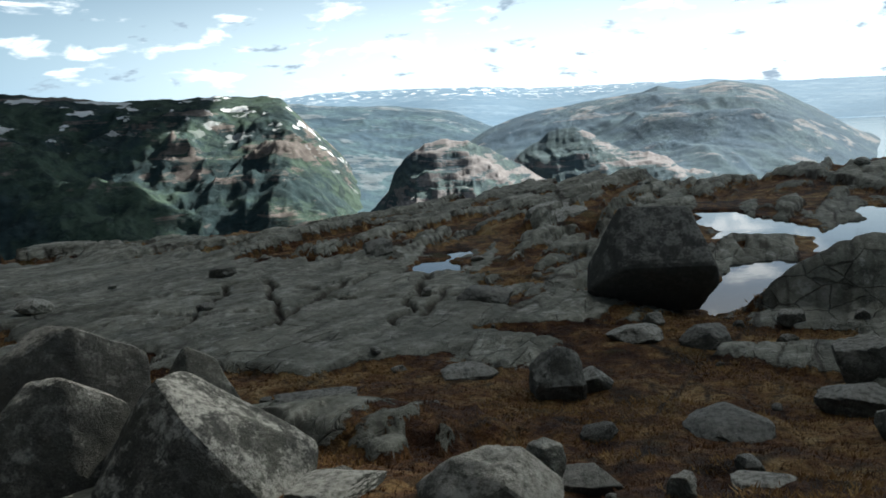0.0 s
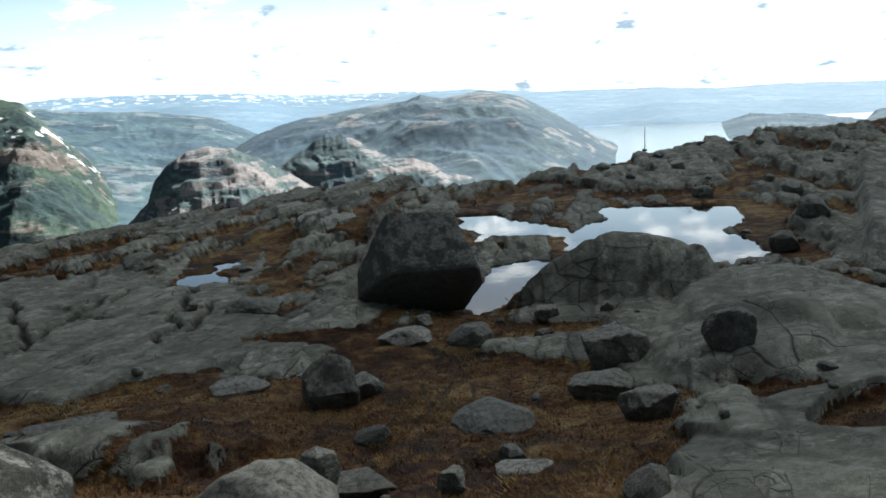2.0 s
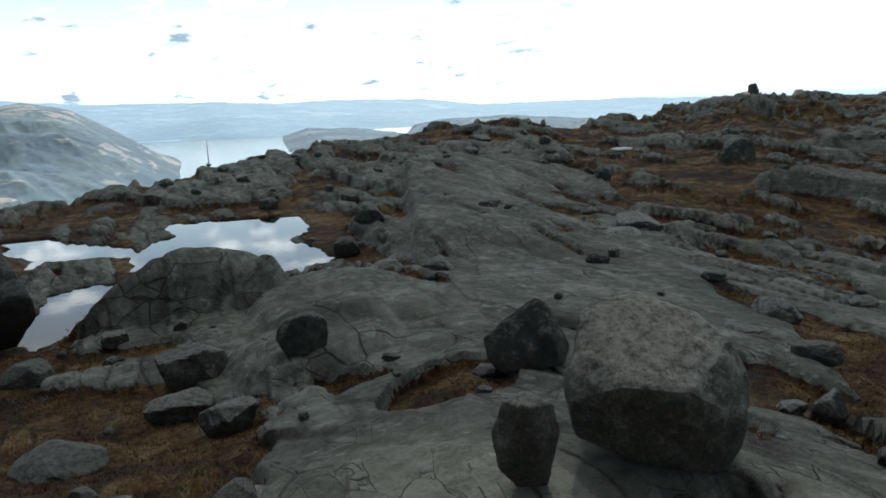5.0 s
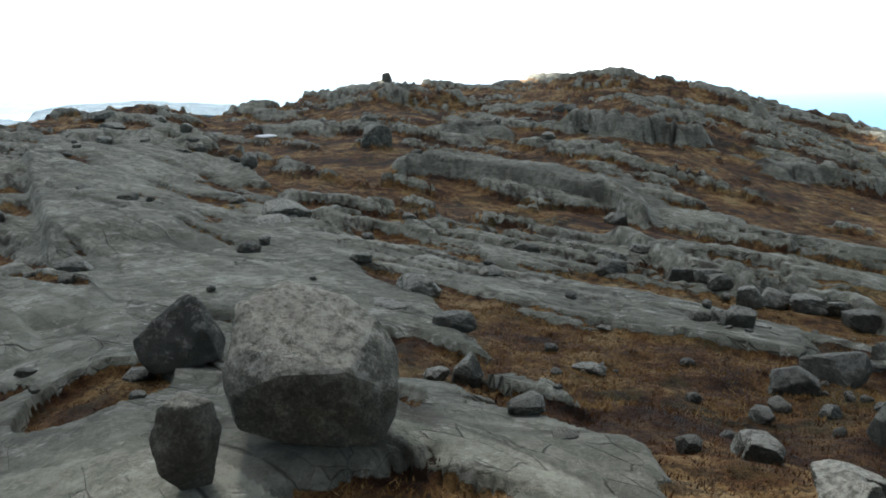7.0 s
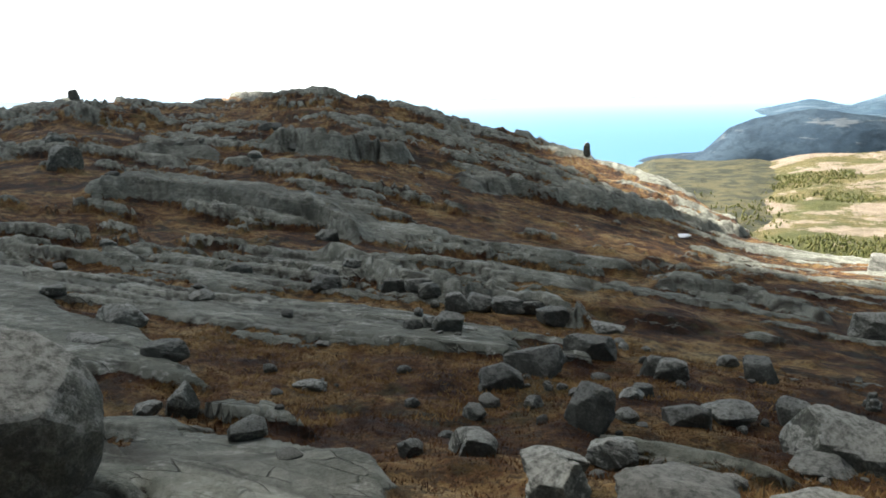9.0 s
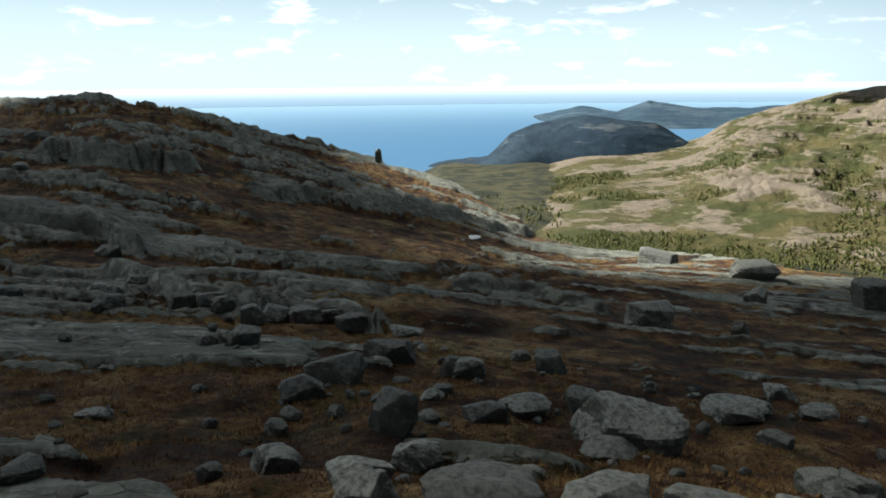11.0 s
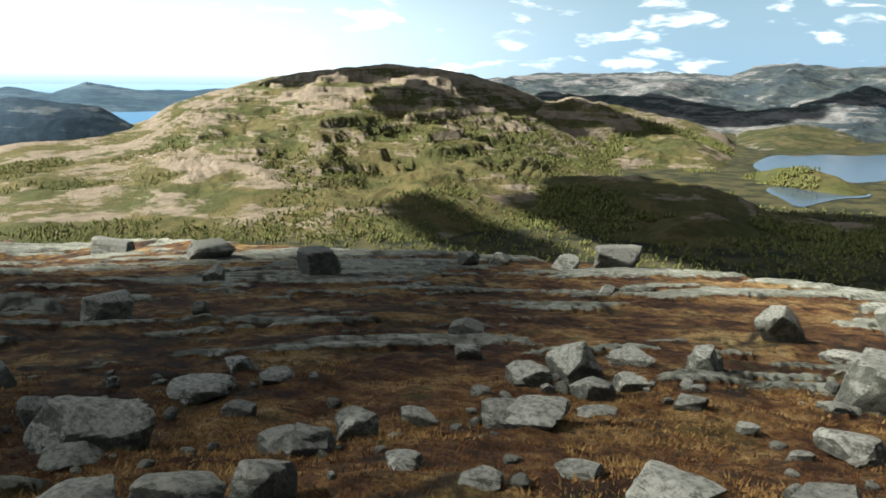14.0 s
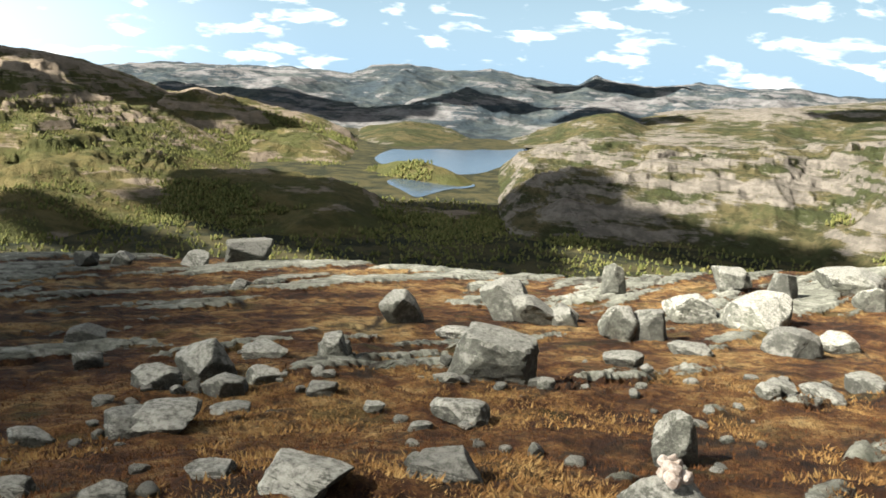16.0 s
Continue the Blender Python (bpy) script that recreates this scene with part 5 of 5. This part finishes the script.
M_SNOW = Shade("old_snow", 0.7, 0.3)
M_SNOW.color(M_SNOW.mix(M_SNOW.noise(6.0), (0.72, 0.75, 0.8), (0.86, 0.88, 0.9)))
M_SNOW = M_SNOW.mat
snow_patch(56.3, 51.0, 1.3, 1.8)
snow_patch(103.7, 47.8, 0.8, 1.3)


def marker_post(x, y, high):
    """A slim pale post on a small stone foot."""
    base = new("marker_post")
    base.location = (x, y, ground_at(x, y))
    bm = bmesh.new()
    bmesh.ops.create_cone(bm, cap_ends=True, segments=10, radius1=0.035, radius2=0.02, depth=high)
    bmesh.ops.translate(bm, verts=bm.verts[:], vec=(0, 0, high / 2))
    me = bpy.data.meshes.new("pole")
    bm.to_mesh(me)
    bm.free()
    me.materials.append(M_SNOW)
    pole = new("pole", me)
    pole.parent = base
    v, f = boulder_shape(77, 2, 6, 0.05, 0.6)
    foot = new("foot", thing_mesh("foot", v * (0.3, 0.28, 0.18), f, M_BOULDER, False))
    foot.parent = base
    return tagged(base, "slim pale marker post on the skyline of the moor", "post")


px, py = at(28.9, 51)
marker_post(px, py, 1.45)


# ---------------------------------------------------------------- heather and grass
def scatter(n, r0, r1, az0, az1, seed, power=0.5):
    rng = np.random.default_rng(seed)
    r = r0 + (r1 - r0) * rng.random(n) ** (1 / (2 * power) if power < 0.5 else 1.0)
    a = np.radians(rng.uniform(az0, az1, n))
    return r * np.sin(a), r * np.cos(a), r, rng


def blades(n, r0, r1, seed, tall, per, lean, mat, name, label, keep):
    """Many small tufts of narrow blades on the heath, one joined mesh."""
    x, y, r, rng = scatter(n, r0, r1, -31, 193, seed)
    m = rock_cover(x, y)
    ok = keep(m, x, y)
    x, y, r = x[ok], y[ok], r[ok]
    z = ground_height(x, y)
    ok = z > POND + 0.06
    x, y, z, r = x[ok], y[ok], z[ok], r[ok]
    k = len(x)
    high = tall * rng.uniform(0.5, 1.2, k) * (0.8 + 0.02 * r)
    verts = np.zeros((k, per, 3, 3), np.float32)
    for j in range(per):
        a = rng.uniform(0, 6.283, k)
        out = high * lean * rng.uniform(0.3, 1.2, k)
        px, py = x + 0.3 * out * np.cos(a), y + 0.3 * out * np.sin(a)
        wide = 0.32 * high * rng.uniform(0.6, 1.4, k)
        verts[:, j, 0] = np.stack([px - wide * np.sin(a), py + wide * np.cos(a), z - 0.02], -1)
        verts[:, j, 1] = np.stack([px + wide * np.sin(a), py - wide * np.cos(a), z - 0.02], -1)
        verts[:, j, 2] = np.stack([px + out * np.cos(a), py + out * np.sin(a), z + high * rng.uniform(0.5, 1.0, k)], -1)
    v = verts.reshape(-1, 3)
    me = thing_mesh(name, v, np.arange(len(v)).reshape(-1, 3), mat, False)
    return tagged(new(name, me), label, "vegetation", kind="stuff")


def make_blade_material(name, dark, mid, pale):
    s = Shade(name, 0.85, 0.1)
    tone = s.math("ADD", s.math("MULTIPLY", s.island(), 0.3), s.math("MULTIPLY", s.noise(3.0, None, 5, 0.65), 0.8))
    s.color(s.ramp(tone, [(0.3, dark), (0.52, mid), (0.75, pale)]))
    return s.mat


M_STRAW = make_blade_material("dry_moor_grass", (0.055, 0.026, 0.01), (0.18, 0.095, 0.033), (0.34, 0.22, 0.09))
M_HEATHER = make_blade_material("brown_heather", (0.018, 0.009, 0.005), (0.07, 0.03, 0.012), (0.16, 0.072, 0.026))
blades(210000, 1.6, 17, 5, 0.03, 3, 2.5, M_STRAW, "moor_grass", "dry straw-coloured moor grass in tufts", lambda m, x, y: (m < -0.02) & (fbm(x * 0.7, y * 0.7, 4, 301, 0.6) > 0.06))
blades(120000, 1.6, 17, 6, 0.022, 4, 2.4, M_HEATHER, "heather", "low dark brown heather between the rocks", lambda m, x, y: (m < 0.02) & (fbm(x * 0.7, y * 0.7, 4, 301, 0.6) < 0.10))


# ---------------------------------------------------------------- woods on the lower slopes
def make_leaf_material():
    s = Shade("birch_leaves", 0.8, 0.1)
    tone = s.math("ADD", s.math("MULTIPLY", s.island(), 0.6), s.math("MULTIPLY", s.noise(0.02, None, 3), 0.5))
    s.color(s.ramp(tone, [(0.25, (0.075, 0.088, 0.028)), (0.55, (0.13, 0.138, 0.047)), (0.85, (0.19, 0.175, 0.066))]))
    return s.mat


M_LEAF = make_leaf_material()


def build_wood(side, n, low, high, seed, tall, label, grove=0.0):
    """Many small trees, each of a few ragged clumps on a stem, one joined mesh."""
    rng = np.random.default_rng(seed)
    x, y, z, tt, lump = SIDES[side]
    ok = np.flatnonzero((tt > low) & (tt < high) & (fbm(x / 45, y / 45, 3, seed) + 0.5 * fbm(x / 150, y / 150, 2, seed + 4) > grove) & (lump < 0.22))
    pick = ok[rng.integers(0, len(ok), n)]
    px, py, pz = x.ravel()[pick] + rng.normal(0, 1.5, n), y.ravel()[pick] + rng.normal(0, 1.5, n), z.ravel()[pick]
    turn5 = np.arange(5) * 1.2566
    u = np.concatenate([np.stack([np.cos(turn5), np.sin(turn5), turn5 * 0 - 0.15], -1), [[0, 0, 1], [0, 0, -0.9]]])
    f = np.array([[k, (k + 1) % 5, 5] for k in range(5)] + [[(k + 1) % 5, k, 6] for k in range(5)])
    size = tall * rng.uniform(0.55, 1.2, n)
    verts, faces, base = [], [], 0
    for k in range(2):
        c = np.stack([px + rng.normal(0, 0.12, n) * size, py + rng.normal(0, 0.12, n) * size, pz + size * (0.38 + 0.32 * k)], -1)
        jag = u[None] * (0.75 + 0.5 * rng.random((n, len(u))))[..., None] * np.array([0.30 - 0.07 * k, 0.30 - 0.07 * k, 0.36]) * size[:, None, None]
        verts.append((c[:, None] + jag).reshape(-1, 3))
        faces.append((f[None] + (np.arange(n) * len(u))[:, None, None] + base).reshape(-1, 3))
        base += n * len(u)
    me = thing_mesh("birch_wood", np.concatenate(verts), np.concatenate(faces), M_LEAF, False)
    return tagged(new("birch_wood", me), label, "trees", kind="stuff")


gaz, gr = np.meshgrid(np.radians(np.arange(104, 192, 0.25)), np.arange(190, 620, 4.0), indexing="ij")
gx, gy = gr * np.sin(gaz), gr * np.cos(gaz)
dry = (np.degrees(gaz) < 157) | (np.degrees(gaz) > 168) | (gr < 560)
SIDES["ground"] = (gx, gy, ground_height(gx, gy), np.where(dry, 0.5, 9.0), gr * 0)
build_wood("ground", 12000, 0.0, 1.0, 40, 2.5, "birch wood in the valley below the plateau", -0.5)
build_wood("moor_hill", 10000, 0.0, 0.6, 41, 2.3, "open birch wood on the lower hillside", -0.3)
build_wood("rocky_rise", 6000, 0.0, 0.8, 42, 3.0, "dense birch wood in the shaded valley", -0.35)
build_wood("wooded_hill", 5000, 0.0, 0.75, 43, 3.6, "birch wood on the rounded hill", -0.15)
build_wood("cliff_hill", 3000, 0.0, 0.5, 44, 3.0, "birch scrub on ledges of the cliff", 0.0)
build_wood("lake_island", 420, 0.1, 1.0, 45, 3.4, "dark trees crowding the island", -0.5)


# ---------------------------------------------------------------- loose stones
STONES = [thing_mesh("stone", boulder_shape(700 + k, 2, 7, 0.06, 0.6)[0], SPHERES[2][1], M_BOULDER, False) for k in range(14)]


def strew(n, r0, r1, az0, az1, size, seed, label, keep=lambda m: m < 9):
    x, y, r, rng = scatter(n, r0, r1, az0, az1, seed)
    m = rock_cover(x, y)
    z = ground_height(x, y)
    edge = rim_of(np.degrees(np.arctan2(x, y)))[1]
    for k in range(n):
        if not keep(m[k]) or z[k] < POND + 0.05 or r[k] > edge[k] * 0.8:
            continue
        s = size * rng.lognormal(0, 0.45) * (0.6 + r[k] / r1 * 0.8)
        ob = new("stone", STONES[int(rng.integers(len(STONES)))])
        ob.location = (x[k], y[k], z[k] - 0.12 * s)
        ob.scale = (s, s * rng.uniform(0.7, 1.0), s * rng.uniform(0.45, 0.8))
        ob.rotation_euler = (rng.normal(0, 0.12), rng.normal(0, 0.12), rng.uniform(0, 6.28))
        tagged(ob, label, "stone", "loose stones")


def outcrops(n, r0, r1, az0, az1, size, seed, label, flat=0.3):
    """Broken ledges of bedrock, long with the beds, standing half out of the ground."""
    x, y, r, rng = scatter(n, r0, r1, az0, az1, seed)
    z = ground_height(x, y)
    edge = rim_of(np.degrees(np.arctan2(x, y)))[1]
    for k in range(n):
        if r[k] > 0.97 * edge[k] or z[k] < POND + 0.15:
            continue
        w = size * rng.lognormal(0, 0.4) * (0.6 + 0.6 * r[k] / r1)
        v, f = boulder_shape(seed * 100 + k, 3, 5, 0.07, 0.85)
        v = v * (w, w * rng.uniform(0.35, 0.6), w * flat * rng.uniform(0.7, 1.3))
        m = np.array(pose(0, 0, 0, rng.normal(0, 5), rng.normal(0, 4), 90 - STRIKE + rng.normal(0, 9)).to_3x3())
        ob = new("rock_ledge", thing_mesh("rock_ledge", v @ m.T, f, M_BOULDER, False))
        low = ground_height(x[k] + 0.4 * w * np.array([0, 1, -1, 0, 0]), y[k] + 0.4 * w * np.array([0, 0, 0, 1, -1])).min()
        ob.location = (x[k], y[k], low - 0.25 * w * flat)
        tagged(ob, label, "rock ledge", "rock ledges")


outcrops(60, 22, 100, 46, 104, 1.7, 31, "grey broken ledge of bedrock on the hillside")
outcrops(45, 45, 90, 87, 106, 1.7, 35, "dark broken ledge on the flank of the hill", 0.42)
outcrops(60, 18, 60, -28, 46, 1.3, 32, "dark ledge of bedrock on the moor")
outcrops(45, 11, 40, 98, 190, 1.5, 33, "low grey slab of bedrock in the heather", 0.16)
outcrops(20, 7, 20, 56, 104, 0.9, 34, "low grey slab of bedrock in the heather", 0.18)

strew(200, 3.0, 16, 84, 191, 0.12, 21, "small pale stone lying in brown heather")
strew(120, 12, 38, 100, 191, 0.35, 22, "pale stone near the edge of the plateau")
strew(90, 14, 60, -30, 60, 0.40, 23, "dark grey stone on the rocky moor")
strew(70, 12, 60, 50, 105, 0.5, 24, "grey stone on the rocky hillside")
strew(60, 3.0, 14, -30, 84, 0.12, 25, "small grey stone among heather and rock")


def rubble(areas, each, seed):
    """Small broken stones round the foot of the larger boulders."""
    rng = np.random.default_rng(seed)
    for area in areas:
        for x, y, w, h in ROCKS[area]:
            if w < 0.3 or math.hypot(x, y) > 12:
                continue
            for _ in range(each):
                a, d, size = rng.uniform(0, 6.283), w * rng.uniform(0.55, 1.1), w * rng.uniform(0.12, 0.34)
                px, py = x + d * math.cos(a), y + d * math.sin(a)
                ob = new("stone", STONES[int(rng.integers(len(STONES)))])
                ob.location = (px, py, ground_at(px, py) - 0.15 * size)
                ob.scale = (size, size * rng.uniform(0.6, 1.0), size * rng.uniform(0.4, 0.8))
                ob.rotation_euler = (rng.normal(0, 0.15), rng.normal(0, 0.15), rng.uniform(0, 6.28))
                tagged(ob, "small broken stone beside a boulder", "stone", "loose stones")


rubble(("south", "slope", "sunny", "hillside", "edge"), 2, 51)
